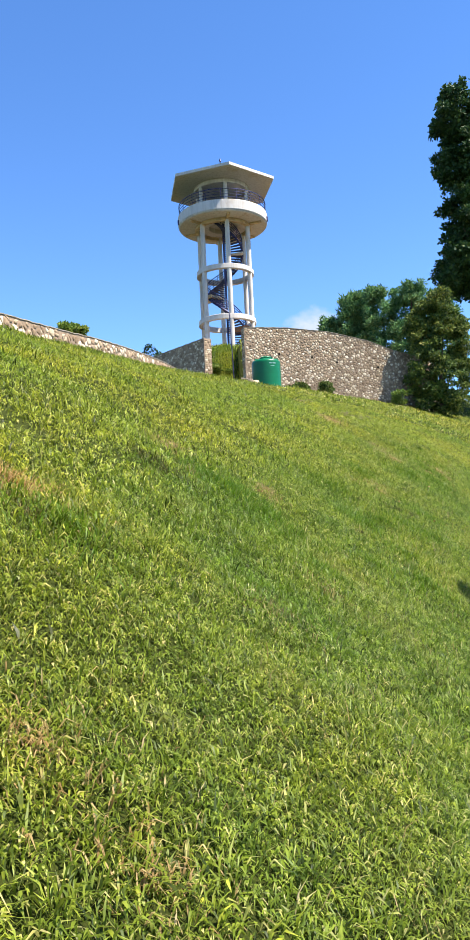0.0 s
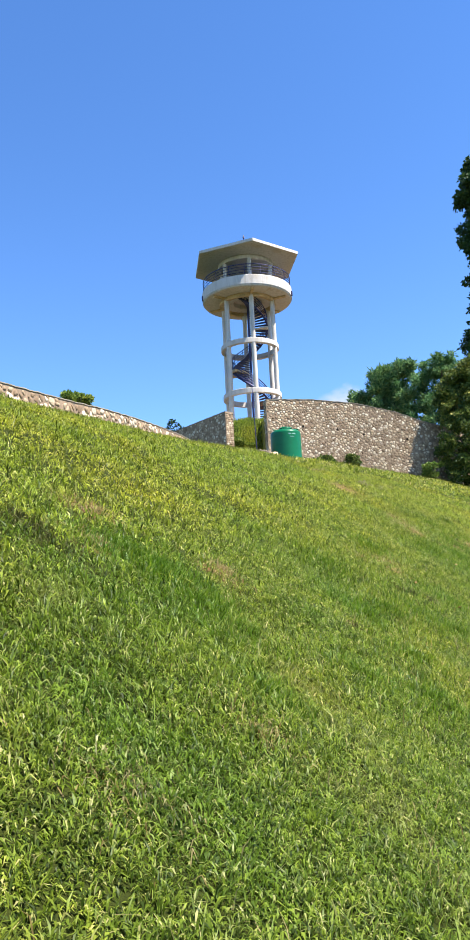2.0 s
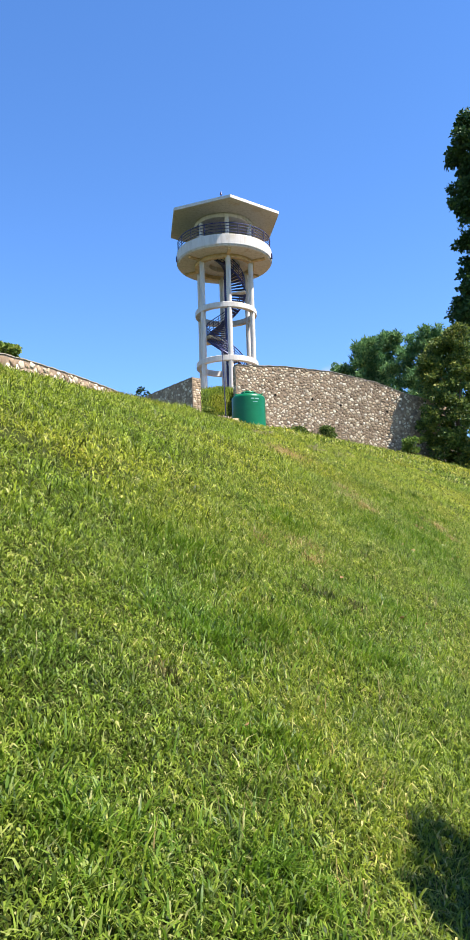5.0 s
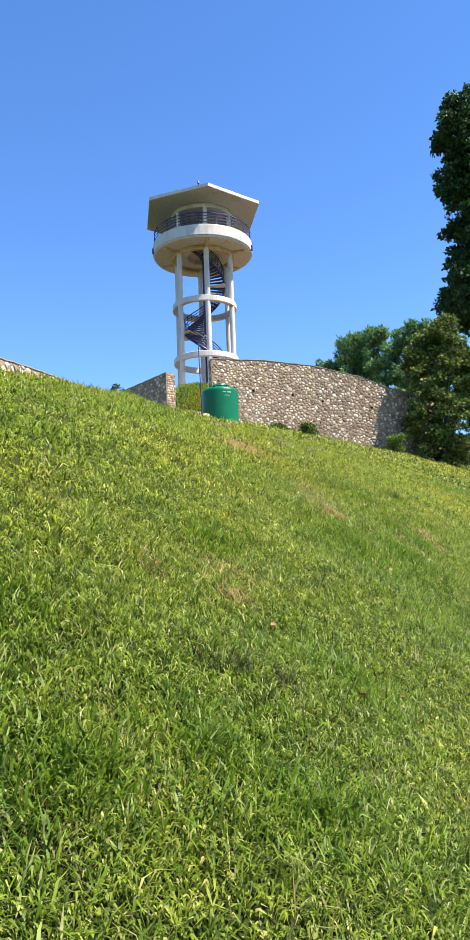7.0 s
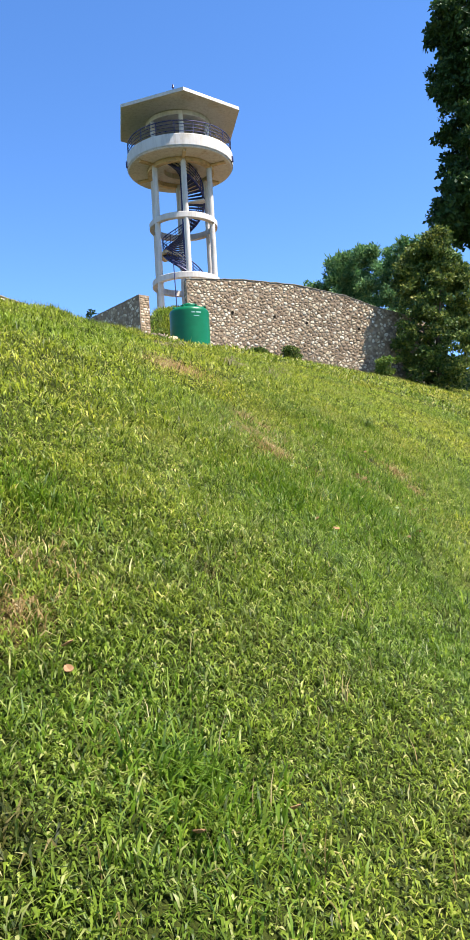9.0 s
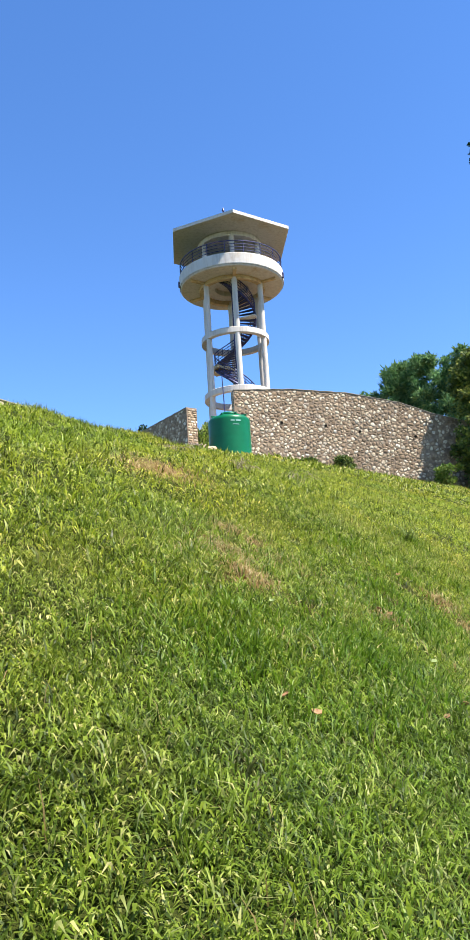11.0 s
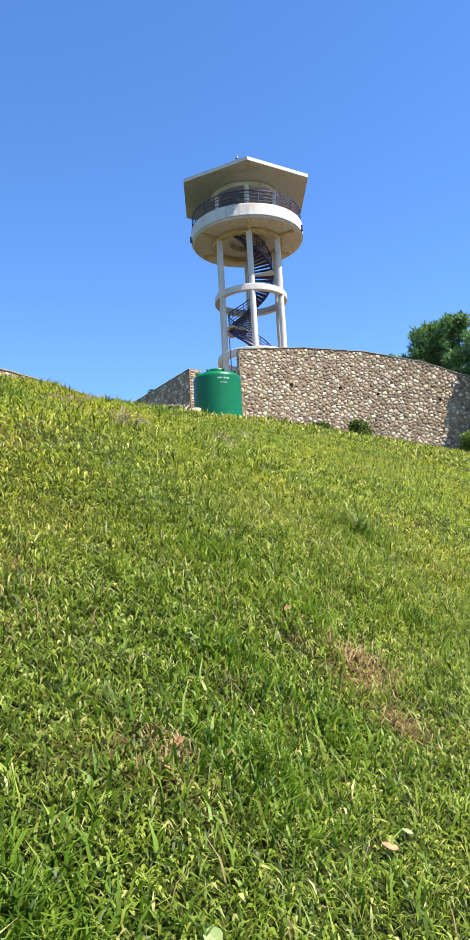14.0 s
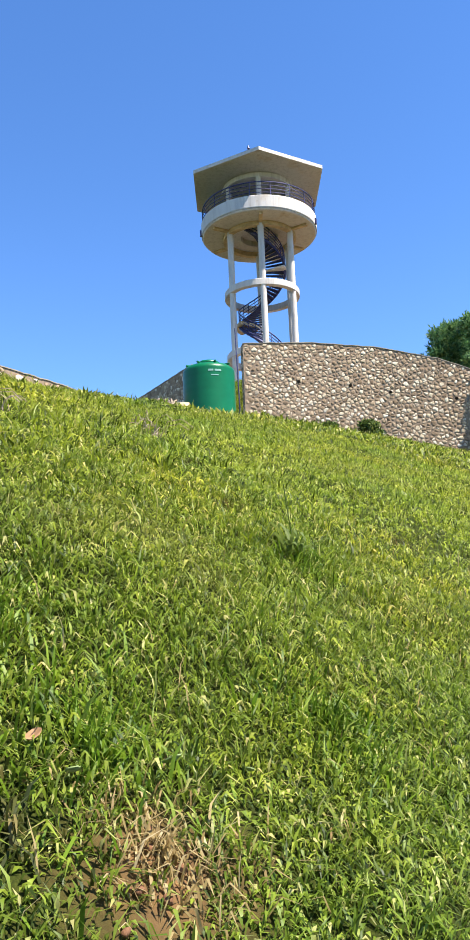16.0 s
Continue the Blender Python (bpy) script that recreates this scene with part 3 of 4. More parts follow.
def pine(x, y, base, height, spread, seed):
    t = thing("pine_tree", x, y, base, "pine tree with rounded tufts of blue-green needles behind the wall", "tree", "pines behind the wall")
    trunk_and_limbs(t, height * 0.9, 0.2, [((0, 0, height * 0.5), (-spread * 0.7, 0, height * 0.66), 0.07), ((0, 0, height * 0.6), (spread * 0.6, 0.2, height * 0.75), 0.06)])
    g = np.random.default_rng(seed)
    bl = []
    for k in range(130):
        h = g.uniform(0.35, 1.0)
        rr = spread * (1.12 - h * 0.8) * 1.1 + 0.2
        a = g.uniform(0, 6.28)
        q = g.uniform(0.2, 1.0)
        bl.append((x + math.cos(a) * rr * q, y + math.sin(a) * rr * q, base + height * h, 0.46, 0.46, 0.42))
    crown("crown", bl, 14000, 0.38, M_PINE, t, "tufted blue-green needles", 0.6, 0.15, 0.42)


def shrub(name, x, y, rx, ry, h, n, size, material, label, z=None, spread=0.2, group=""):
    b = gz(x, y) if z is None else z
    t = thing(name, x, y, b, label, "shrub", group)
    bm = bmesh.new()
    for i in range(6):
        a = i * 1.05
        add_tube(bm, (0, 0, -0.1), (math.cos(a) * rx * 0.6, math.sin(a) * ry * 0.6, h * 0.7), 0.025, 0.008, 5)
    part("stems", bm, M_BARK, t)
    crown("foliage", clumps([(x, y, b + h * 0.5, rx, ry, h * 0.5)], 30, spread, int(abs(x * 31 + y * 7)) + 1), n, size, material, t)


# ---------------------------------------------------------------- tower
def build_tower():
    t = thing("observation_tower", *TOWER, "cream painted concrete lookout tower with hexagonal roof and outside stair", "tower", turn=9.0)
    rc = 2.26
    spots = [(rc * math.sin(radians(60 * i)), -rc * math.cos(radians(60 * i))) for i in range(6)]
    for cx, cy in spots:
        bm = bmesh.new()
        add_tube(bm, (cx, cy, -0.6), (cx, cy, 12.3), 0.2, seg=20)
        part("column", bm, M_TOWER, t, smooth=False)
    for z, h in ((3.9, 0.42), (8.2, 0.42)):
        bm = bmesh.new()
        add_lathe(bm, [(rc - 0.12, z - h / 2), (rc + 0.2, z - h / 2), (rc + 0.22, z - h / 2 + 0.03), (rc + 0.22, z + h / 2 - 0.03), (rc + 0.2, z + h / 2), (rc - 0.12, z + h / 2)], 64, closed_profile=True)
        part("ring_beam", bm, M_TOWER, t)
    bm = bmesh.new()
    add_lathe(bm, [(0.0, 12.75), (3.82, 12.75), (3.82, 12.45), (3.76, 12.38), (1.25, 12.38), (1.25, 12.75)], 72)
    slab = part("balcony_slab", bm, M_TOWER, t)
    bm = bmesh.new()
    add_lathe(bm, [(3.7, 12.8), (3.86, 12.5), (3.88, 12.55), (3.88, 13.3), (3.86, 13.34), (3.72, 13.34), (3.7, 13.3)], 72, closed_profile=True)
    part("parapet", bm, M_TOWER, slab, "cream painted parapet band")
    bm = bmesh.new()
    add_lathe(bm, [(rc - 0.17, 12.376), (rc + 0.17, 12.376), (rc + 0.17, 12.08), (rc - 0.17, 12.08)], 64, closed_profile=True)
    part("ring_beam", bm, M_STAIN, t, "ochre stained beam")
    for i in range(6):
        bm = bmesh.new()
        a = 60 * i
        add_box(bm, 2.98 * math.sin(radians(a)), -2.98 * math.cos(radians(a)), 12.3, 0.24, 1.1, 0.15, a)
        part("bracket", bm, M_STAIN, slab)
    for a in (-86, 70):
        bm = bmesh.new()
        add_box(bm, 3.9 * math.sin(radians(a)), -3.9 * math.cos(radians(a)), 12.72, 0.2, 0.16, 0.42, a, 0.02)
        part("drain_spout", bm, M_STEEL, slab, "dark drain spout on the parapet")
    # upper room: posts, roof beam, roof
    for cx, cy in spots:
        bm = bmesh.new()
        add_tube(bm, (cx, cy, 12.9), (cx, cy, 15.75), 0.17, seg=16)
        part("post", bm, M_TOWER, t)
    bm = bmesh.new()
    add_lathe(bm, [(rc - 0.15, 15.78), (rc + 0.15, 15.78), (rc + 0.15, 15.45), (rc - 0.15, 15.45)], 64, closed_profile=True)
    part("roof_beam", bm, M_TOWER, t)
    bm = bmesh.new()
    rows = []
    for rr, z in ((4.85, 15.82), (4.85, 16.06), (0.02, 16.5)):
        rows.append([bm.verts.new((rr * math.sin(radians(60 * i)), -rr * math.cos(radians(60 * i)), z)) for i in range(6)])
    bm.faces.new(rows[0])
    for a, b in ((0, 1), (1, 2)):
        for i in range(6):
            bm.faces.new((rows[a][i], rows[a][(i + 1) % 6], rows[b][(i + 1) % 6], rows[b][i]))
    bm.faces.new(rows[2])
    roof = part("roof", bm, M_TOWER, t, "hexagonal flat concrete roof")
    bm = bmesh.new()
    add_tube(bm, (-0.6, -3.9, 16.05), (-0.6, -3.9, 16.75), 0.05, 0.03, 8)
    add_tube(bm, (-0.6, -3.9, 16.5), (-0.6, -3.9, 16.75), 0.1, 0.03, 8)
    part("finial", bm, M_STEEL, roof)
    # rail round the balcony
    for z in (13.56, 13.8, 14.04, 14.28):
        bm = bmesh.new()
        r = 0.018 if z < 14.2 else 0.028
        add_lathe(bm, [(3.78 - r, z - r), (3.78 + r, z - r), (3.78 + r, z + r), (3.78 - r, z + r)], 72, closed_profile=True)
        part("rail", bm, M_STEEL, t)
    for i in range(18):
        a = radians(20 * i + 10)
        bm = bmesh.new()
        add_tube(bm, (3.78 * math.sin(a), -3.78 * math.cos(a), 13.3), (3.78 * math.sin(a), -3.78 * math.cos(a), 14.3), 0.03, seg=6)
        part("rail_post", bm, M_STEEL, t)
    # bench back and screens inside the upper room
    for i in (1, 2, 3, 4):
        a = 60 * i + 30
        bm = bmesh.new()
        add_box(bm, 1.85 * math.sin(radians(a)), -1.85 * math.cos(radians(a)), 13.85, 1.7, 0.06, 1.5, a)
        part("screen", bm, M_STEEL, t, "dark lattice screen")
    # winding stair
    bm = bmesh.new()
    add_tube(bm, (0, 0, -0.3), (0, 0, 13.6), 0.09, seg=12)
    part("stair_pole", bm, M_STEEL, t)
    steps, rise = 69, 0.18

    def turn_at(z):
        return 86.0 - (z - 2.6) / 3.65 * 180.0

    def rim(z, r, lift=0.0):
        a = radians(turn_at(z))
        return (r * math.sin(a), -r * math.cos(a), z + lift)

    tread = None
    for i in range(steps):
        z = 0.1 + rise * i
        if tread is None:
            bm = bmesh.new()
            w0, w1 = 0.12, 0.36
            low = [bm.verts.new((0.08, -w0 / 2, 0)), bm.verts.new((1.6, -w1 / 2, 0)), bm.verts.new((1.6, w1 / 2, 0)), bm.verts.new((0.08, w0 / 2, 0))]
            res = bmesh.ops.extrude_face_region(bm, geom=[bm.faces.new(low)])
            bmesh.ops.translate(bm, verts=[v for v in res["geom"] if isinstance(v, bmesh.types.BMVert)], vec=(0, 0, 0.045))
            ob = part("tread", bm, M_STEEL, t)
            tread = ob.data
        else:
            ob = hang(new("tread", tread), t)
        ob.matrix_local = pose(0, 0, z, 0, 0, turn_at(z) - 90)
    for rr, lift, th in ((1.6, 0.0, 0.085), (1.6, 0.3, 0.026), (1.6, 0.53, 0.026), (1.6, 0.76, 0.026), (1.6, 0.98, 0.04)):
        bm = bmesh.new()
        add_path_tube(bm, [rim(0.1 + 0.09 * k, rr, lift) for k in range(137)], th, 6)
        part("stringer" if lift == 0 else "stair_rail", bm, M_STEEL, t)
    bal = None
    for k in range(35):
        z = 0.1 + 0.36 * k
        if bal is None:
            bm = bmesh.new()
            add_tube(bm, (0, 0, 0), (0, 0, 1.0), 0.022, seg=6)
            ob = part("baluster", bm, M_STEEL, t)
            bal = ob.data
        else:
            ob = hang(new("baluster", bal), t)
        ob.location = rim(z, 1.6)
    bm = bmesh.new()
    add_lathe(bm, [(0.3, 5.95), (1.8, 5.95), (1.8, 6.17), (0.3, 6.17)], 14, (234, 304), True)
    part("landing", bm, M_STAIN, t, "ochre stained landing slab")
    bm = bmesh.new()
    add_lathe(bm, [(0.3, 9.9), (1.7, 9.9), (1.7, 10.0), (0.3, 10.0)], 14, (60, 110), True)
    part("landing", bm, M_TOWER, t, "pale landing slab")
    bm = bmesh.new()
    add_lathe(bm, [(0.7, 3.02), (2.02, 3.02), (2.02, 3.36), (0.7, 3.36)], 14, (42, 118), True)
    part("landing", bm, M_RUST, t, "rusty brown lower landing")


build_tower()


def plinth():
    bm = bmesh.new()
    add_lathe(bm, [(0.0, 0.14), (5.6, 0.14), (5.65, 0.1), (5.65, -0.7), (0.0, -0.7)], 48)
    ob = part("pavement", bm, M_COPING)
    ob.matrix_world = pose(*TOWER)
    tagged(ob, "pale concrete apron round the tower foot", "pavement", kind="structure")


plinth()

def white_fence():
    f = thing("fence", TOWER[0] + 0.05, TOWER[1] - 3.1, gz(TOWER[0], TOWER[1] - 3.1), "low white metal baluster fence at the tower foot", "fence")
    for z in (0.1, 0.95):
        bm = bmesh.new()
        add_box(bm, 0, 0, z, 4.4, 0.05, 0.05)
        part("rail", bm, M_WHITEMETAL, f)
    b = None
    for i in range(23):
        if b is None:
            bm = bmesh.new()
            add_box(bm, 0, 0, 0.46, 0.03, 0.03, 0.98)
            ob = part("baluster", bm, M_WHITEMETAL, f)
            b = ob.data
        else:
            ob = hang(new("baluster", b), f)
        ob.location = (-2.2 + 0.2 * i, 0, 0)


white_fence()


# ---------------------------------------------------------------- stone walls
def stone_mesh(seed, material):
    g = np.random.default_rng(seed)
    bm = bmesh.new()
    bmesh.ops.create_uvsphere(bm, u_segments=7, v_segments=4, radius=1.0)
    for v in bm.verts:
        c = [math.copysign(abs(q) ** 0.6, q) for q in v.co]
        v.co = Vector([q * (1 + g.uniform(-0.2, 0.2)) for q in c]) * 0.5
    me = bpy.data.meshes.new("stone")
    bm.to_mesh(me)
    bm.free()
    me.materials.append(material)
    for p in me.polygons:
        p.use_smooth = True
    return me


STONE_SHAPES = [stone_mesh(40 + i, M_STONE) for i in range(7)]
STONE_VERTS = []
for _me in STONE_SHAPES:
    _me.calc_loop_triangles()
    STONE_VERTS.append((np.array([v.co for v in _me.vertices]), np.array([tuple(tr.vertices) for tr in _me.loop_triangles])))


class Line:
    """A polyline in plan with tops along it."""

    def __init__(self, pts):
        self.p = [Vector((x, y)) for x, y, _ in pts]
        self.z = [z for _, _, z in pts]
        self.s = [0.0]
        for a, b in zip(self.p, self.p[1:]):
            self.s.append(self.s[-1] + (b - a).length)

    def at(self, s):
        i = max(k for k in range(len(self.s) - 1) if self.s[k] <= s + 1e-9)
        f = (s - self.s[i]) / (self.s[i + 1] - self.s[i])
        p = self.p[i].lerp(self.p[i + 1], f)
        j, k = max(i - 1, 0), min(i + 2, len(self.p) - 1)
        d = (self.p[i + 1] - self.p[i]).lerp((self.p[k] - self.p[j]), 0.4).normalized()
        return p, d, self.z[i] * (1 - f) + self.z[i + 1] * f


def rubble(line, foot, L, zlo, zhi, size, depth, side, g):
    """Angular stones of mixed size that fit together, one outline each."""
    du, dz = size * 1.3, size * 0.7
    nu, nz = int(L / du) + 1, int((zhi - zlo) / dz) + 1
    seeds = {}
    for a in range(nu):
        for b in range(nz):
            if g.random() < 0.1:
                continue
            seeds[a, b] = ((a + 0.5 + 0.5 * (b % 2) + g.uniform(-0.48, 0.48)) * du, zlo + (b + 0.5 + g.uniform(-0.45, 0.45)) * dz, g.uniform(0.0, 0.75) * dz * dz)
    out = []
    for (a, b), (u, z, wt) in seeds.items():
        if not 0.05 < u < L - 0.05:
            continue
        p, d, top = line.at(u)
        if not foot(p) - 0.1 < z < top - 0.03:
            continue
        poly = [(-du, -dz), (du, -dz), (du, dz), (-du, dz)]
        for i in range(-3, 4):
            for j in range(-3, 4):
                o = seeds.get((a + i, b + j))
                if o is None or (i == 0 and j == 0):
                    continue
                nx, ny = o[0] - u, o[1] - z
                c = (nx * nx + ny * ny + wt - o[2]) / 2
                cut = []
                for k in range(len(poly)):
                    q, r = poly[k], poly[(k + 1) % len(poly)]
                    fq, fr = q[0] * nx + q[1] * ny - c, r[0] * nx + r[1] * ny - c
                    if fq <= 0:
                        cut.append(q)
                    if fq * fr < 0:
                        f = fq / (fq - fr)
                        cut.append((q[0] + (r[0] - q[0]) * f, q[1] + (r[1] - q[1]) * f))
                poly = cut
                if len(poly) < 3:
                    break
            if len(poly) < 3:
                break
        if len(poly) < 3:
            continue
        poly = [(max(0.02 - u, min(L - 0.02 - u, x)), min(y, top - 0.012 - z)) for x, y in poly]
        cx, cy = sum(q[0] for q in poly) / len(poly), sum(q[1] for q in poly) / len(poly)
        fit = g.uniform(0.6, 0.93)
        ring = []
        for k in range(len(poly)):
            q, r = poly[k], poly[(k + 1) % len(poly)]
            for f in (0.22, 0.78):
                ring.append((cx + (q[0] + (r[0] - q[0]) * f - cx) * fit * g.uniform(0.86, 1.06), cy + (q[1] + (r[1] - q[1]) * f - cy) * fit * g.uniform(0.86, 1.06)))
        n = len(ring)
        proud = depth * g.uniform(0.3, 0.75)
        v = []
        for scale, y in ((1.03, -0.012), (0.97, proud * 0.55), (0.8, proud)):
            v += [(cx + (x - cx) * scale, -side * (y + (g.uniform(-0.006, 0.006) if y > 0 else 0)), cy + (zz - cy) * scale) for x, zz in ring]
        v.append((cx, -side * proud * 1.08, cy))
        tr = []
        for k in range(n):
            m = (k + 1) % n
            for lo in (0, n):
                tr += [(lo + k, lo + m, lo + n + m), (lo + k, lo + n + m, lo + n + k)]
            tr.append((2 * n + k, 2 * n + m, 3 * n))
        tr = np.array(tr)
        if side < 0:
            tr = tr[:, ::-1]
        out.append((u, pose(p.x, p.y, z, 0, 0, math.degrees(math.atan2(d.y, d.x))), np.array(v), tr))
    return out


def stone_wall(name, line, thick, foot, label, size, parts_to, seed, side=1, cap=True, ends=True, depth=0.026):
    """A wall whose faces are set with field stones in rough courses."""
    g = np.random.default_rng(seed)
    w = new(name)
    tagged(w, label, "wall", kind="structure")
    L = line.s[-1]
    n = max(2, int(L / 0.25))
    bm = bmesh.new()
    rows = []
    for i in range(n + 1):
        p, d, top = line.at(L * i / n * 0.99999)
        back = Vector((-d.y, d.x)) * side * thick
        lo = foot(p)
        q = p + back
        wob = 0.008 * math.sin(i * 1.7) + 0.006 * math.sin(i * 4.1)
        rows.append([bm.verts.new((p.x, p.y, lo)), bm.verts.new((p.x, p.y, top + wob)), bm.verts.new((q.x, q.y, top + wob)), bm.verts.new((q.x, q.y, lo))])
    for a, b in zip(rows, rows[1:]):
        for k in range(4):
            bm.faces.new((a[k], b[k], b[(k + 1) % 4], a[(k + 1) % 4]))
    bm.faces.new(rows[0])
    bm.faces.new(rows[-1])
    part("core", bm, M_MORTAR, w, "grey-brown mortar")
    if cap:
        bm = bmesh.new()
        rows = []
        for i in range(n + 1):
            p, d, top = line.at(L * i / n * 0.99999)
            nrm = Vector((-d.y, d.x)) * side
            wob = 0.008 * math.sin(i * 1.7) + 0.006 * math.sin(i * 4.1)
            a, b = p - nrm * 0.025, p + nrm * (thick + 0.03)
            rows.append([bm.verts.new((a.x, a.y, top + wob + 0.004)), bm.verts.new((a.x, a.y, top + wob + 0.035)), bm.verts.new((b.x, b.y, top + wob + 0.035)), bm.verts.new((b.x, b.y, top + wob + 0.004))])
        for a, b in zip(rows, rows[1:]):
            for k in range(4):
                bm.faces.new((a[k], b[k], b[(k + 1) % 4], a[(k + 1) % 4]))
        bm.faces.new(rows[0])
        bm.faces.new(rows[-1])
        part("coping", bm, M_COPING, w, "weathered cement coping")
    zlo, zhi = min(foot(p) for p in line.p), max(line.z)
    faces = rubble(line, foot, L, zlo, zhi, size, depth, side, g)
    placed = []
    if ends:
        p, d, top = line.at(0)
        nrm = Vector((-d.y, d.x)) * side
        z = foot(p)
        while z < top - 0.1:
            h = g.uniform(0.75, 1.25) * size * 0.68
            s = 0.04
            while s < thick - 0.06:
                wd = min(g.uniform(0.6, 1.6) * size, thick - s)
                q = p + nrm * (s + wd / 2)
                if z + h < top + 0.02:
                    placed.append((q.x, q.y, z + h / 2, math.degrees(math.atan2(d.y, d.x)) + 90, wd * 0.93, depth, h * 0.95, g.uniform(-8, 8), 0.0))
                s += wd + 0.02
            z += h
    faces.sort(key=lambda q: q[0])
    vs, ts, base = [], [], 0
    for _, m, v, tr in faces[parts_to:]:
        m = np.array(m)
        vs.append(v @ m[:3, :3].T + m[:3, 3])
        ts.append(tr + base)
        base += len(v)
    for i, q in enumerate(placed):
        v, tr = STONE_VERTS[i % 7]
        m = pose(q[0], q[1], q[2], 0, q[7], q[3]) @ Matrix.Diagonal((q[4], q[5], q[6], 1))
        m = np.array(m)
        vs.append(v @ m[:3, :3].T + m[:3, 3])
        ts.append(tr + base)
        base += len(v)
    if vs:
        hang(tagged(new("stones", mesh_np("stones", np.concatenate(vs), np.concatenate(ts), M_STONES, True)), kind="stuff"), w, "pale angular field stones")
    return w, faces[:parts_to]


LATE = []
right_line = Line([(1.3, 49.43, 14.72), (4.1, 50.35, 14.8), (7.0, 51.15, 14.58), (9.6, 51.65, 13.98), (11.2, 51.95, 13.36), (13.6, 53.0, 12.9), (15.2, 55.5, 12.7)])
left_line = Line([(-1.34, 51.35, 14.62), (-4.9, 55.7, 14.62), (-6.6, 57.5, 14.6)])
ridge_line = Line([(-8.6, 18.5, 8.15), (-7.6, 21.8, 8.5), (-6.9, 24.3, 8.86), (-6.3, 26.5, 9.1), (-5.6, 28.9, 9.36), (-5.0, 30.6, 9.55), (-4.3, 34.0, 9.98), (-3.65, 37.0, 10.28), (-3.05, 40.0, 10.55), (-2.55, 43.0, 10.74)])
LATE.append(stone_wall("wall_right", right_line, 0.55, lambda p: gz(p.x, p.y - 0.4) - 0.3, "tall curved retaining wall of pale field stones in mortar", 0.175, 300, 11))
LATE.append(stone_wall("wall_left", left_line, 0.62, lambda p: gz(p.x, p.y - 0.6) - 0.3, "shaded retaining wall of field stones", 0.2, 60, 12, side=-1))
LATE.append(stone_wall("wall_ridge", ridge_line, 0.5, lambda p: gz(p.x, p.y) - 0.15, "low crest wall of pale field stones with a rounded cap", 0.25, 160, 13, side=1, cap=True, ends=True, depth=0.05))


# weep holes as solid plugs; the shade inside them is their near-black colour
for s, z in ((2.36, 13.06), (4.62, 12.88), (6.37, 12.55), (9.21, 12.19)):
    p, d, top = right_line.at(s)
    bm = bmesh.new()
    n = Vector((d.y, -d.x))
    a, b = p + n * 0.03, p - n * 0.15
    add_tube(bm, (b.x, b.y, z + 0.02), (a.x, a.y, z), 0.07, seg=10)
    part("weep_hole", bm, M_DARK, LATE[0][0], "drain hole, its inner shade given as solid dark colour")

# ---------------------------------------------------------------- water tank
def water_tank():
    x, y = 2.02, 37.6
    base = 8.47
    t = thing("water_tank", x, y, base, "green ribbed plastic water tank standing on rough stones", "water tank", turn=18)
    r = 0.69
    prof = [(0.0, 0.0), (r - 0.03, 0.0), (r - 0.005, 0.03)]
    for k in range(6):
        z = 0.07 + k * 0.2
        prof += [(r - 0.001, z), (r, z + 0.03), (r, z + 0.14), (r - 0.001, z + 0.17)]
    prof += [(r, 1.27), (r - 0.02, 1.33), (r - 0.1, 1.4), (r - 0.3, 1.46), (0.27, 1.49)]
    bm = bmesh.new()
    add_lathe(bm, prof, 56)
    shell = part("shell", bm, M_TANK, t, smooth=True)
    bm = bmesh.new()
    add_lathe(bm, [(0.27, 1.47), (0.3, 1.48), (0.3, 1.55), (0.26, 1.58), (0.0, 1.585)], 32)
    part("lid", bm, M_TANK, shell, smooth=True)
    for i in range(8):
        bm = bmesh.new()
        a = 45 * i + 10
        add_box(bm, 0.46 * math.sin(radians(a)), -0.46 * math.cos(radians(a)), 1.44, 0.05, 0.34, 0.05, a, 0.012)
        part("rib", bm, M_TANK, shell)
    for z, w, h, cells in ((1.16, 0.34, 0.05, range(3)), (1.16, 0.34, 0.05, range(4, 8)), (1.03, 0.2, 0.025, range(8))):
        bm = bmesh.new()
        n = 8
        for k in cells:
            a = 6 - math.degrees(w / r) / 2 + math.degrees(w / r) * (k + 0.5) / n
            add_box(bm, (r + 0.004) * math.sin(radians(a)), -(r + 0.004) * math.cos(radians(a)), z, w / n * 1.06, 0.006, h, a)
        part("print", bm, M_TANKPRINT, shell, "faded white printed bars")
    bm = bmesh.new()
    add_tube(bm, (0.66, -0.2, 0.1), (0.82, -0.25, 0.1), 0.03, seg=8)
    add_tube(bm, (0.8, -0.25, 0.12), (0.8, -0.25, -0.1), 0.025, seg=8)
    part("outlet_pipe", bm, M_STEEL, t)
    # footing of loose stones
    g = np.random.default_rng(21)
    for i in range(22):
        a, rr = g.uniform(0, 6.28), g.uniform(0.15, 0.85)
        px, py = x + rr * math.cos(a), y + rr * math.sin(a)
        s = g.uniform(0.22, 0.42)
        ob = new("stone", STONE_SHAPES[i % 7])
        zb = gz(px, py)
        top = base - 0.01 if rr < 0.66 else zb + s * 0.45
        hgt = max(0.16, top - zb + 0.1)
        ob.matrix_world = pose(px, py, top - hgt / 2, 0, 0, g.uniform(0, 360)) @ Matrix.Diagonal((s * 1.25, s, hgt, 1))
        tagged(ob, "rough grey-brown stone under the water tank", "stone", "stones under the tank")


water_tank()

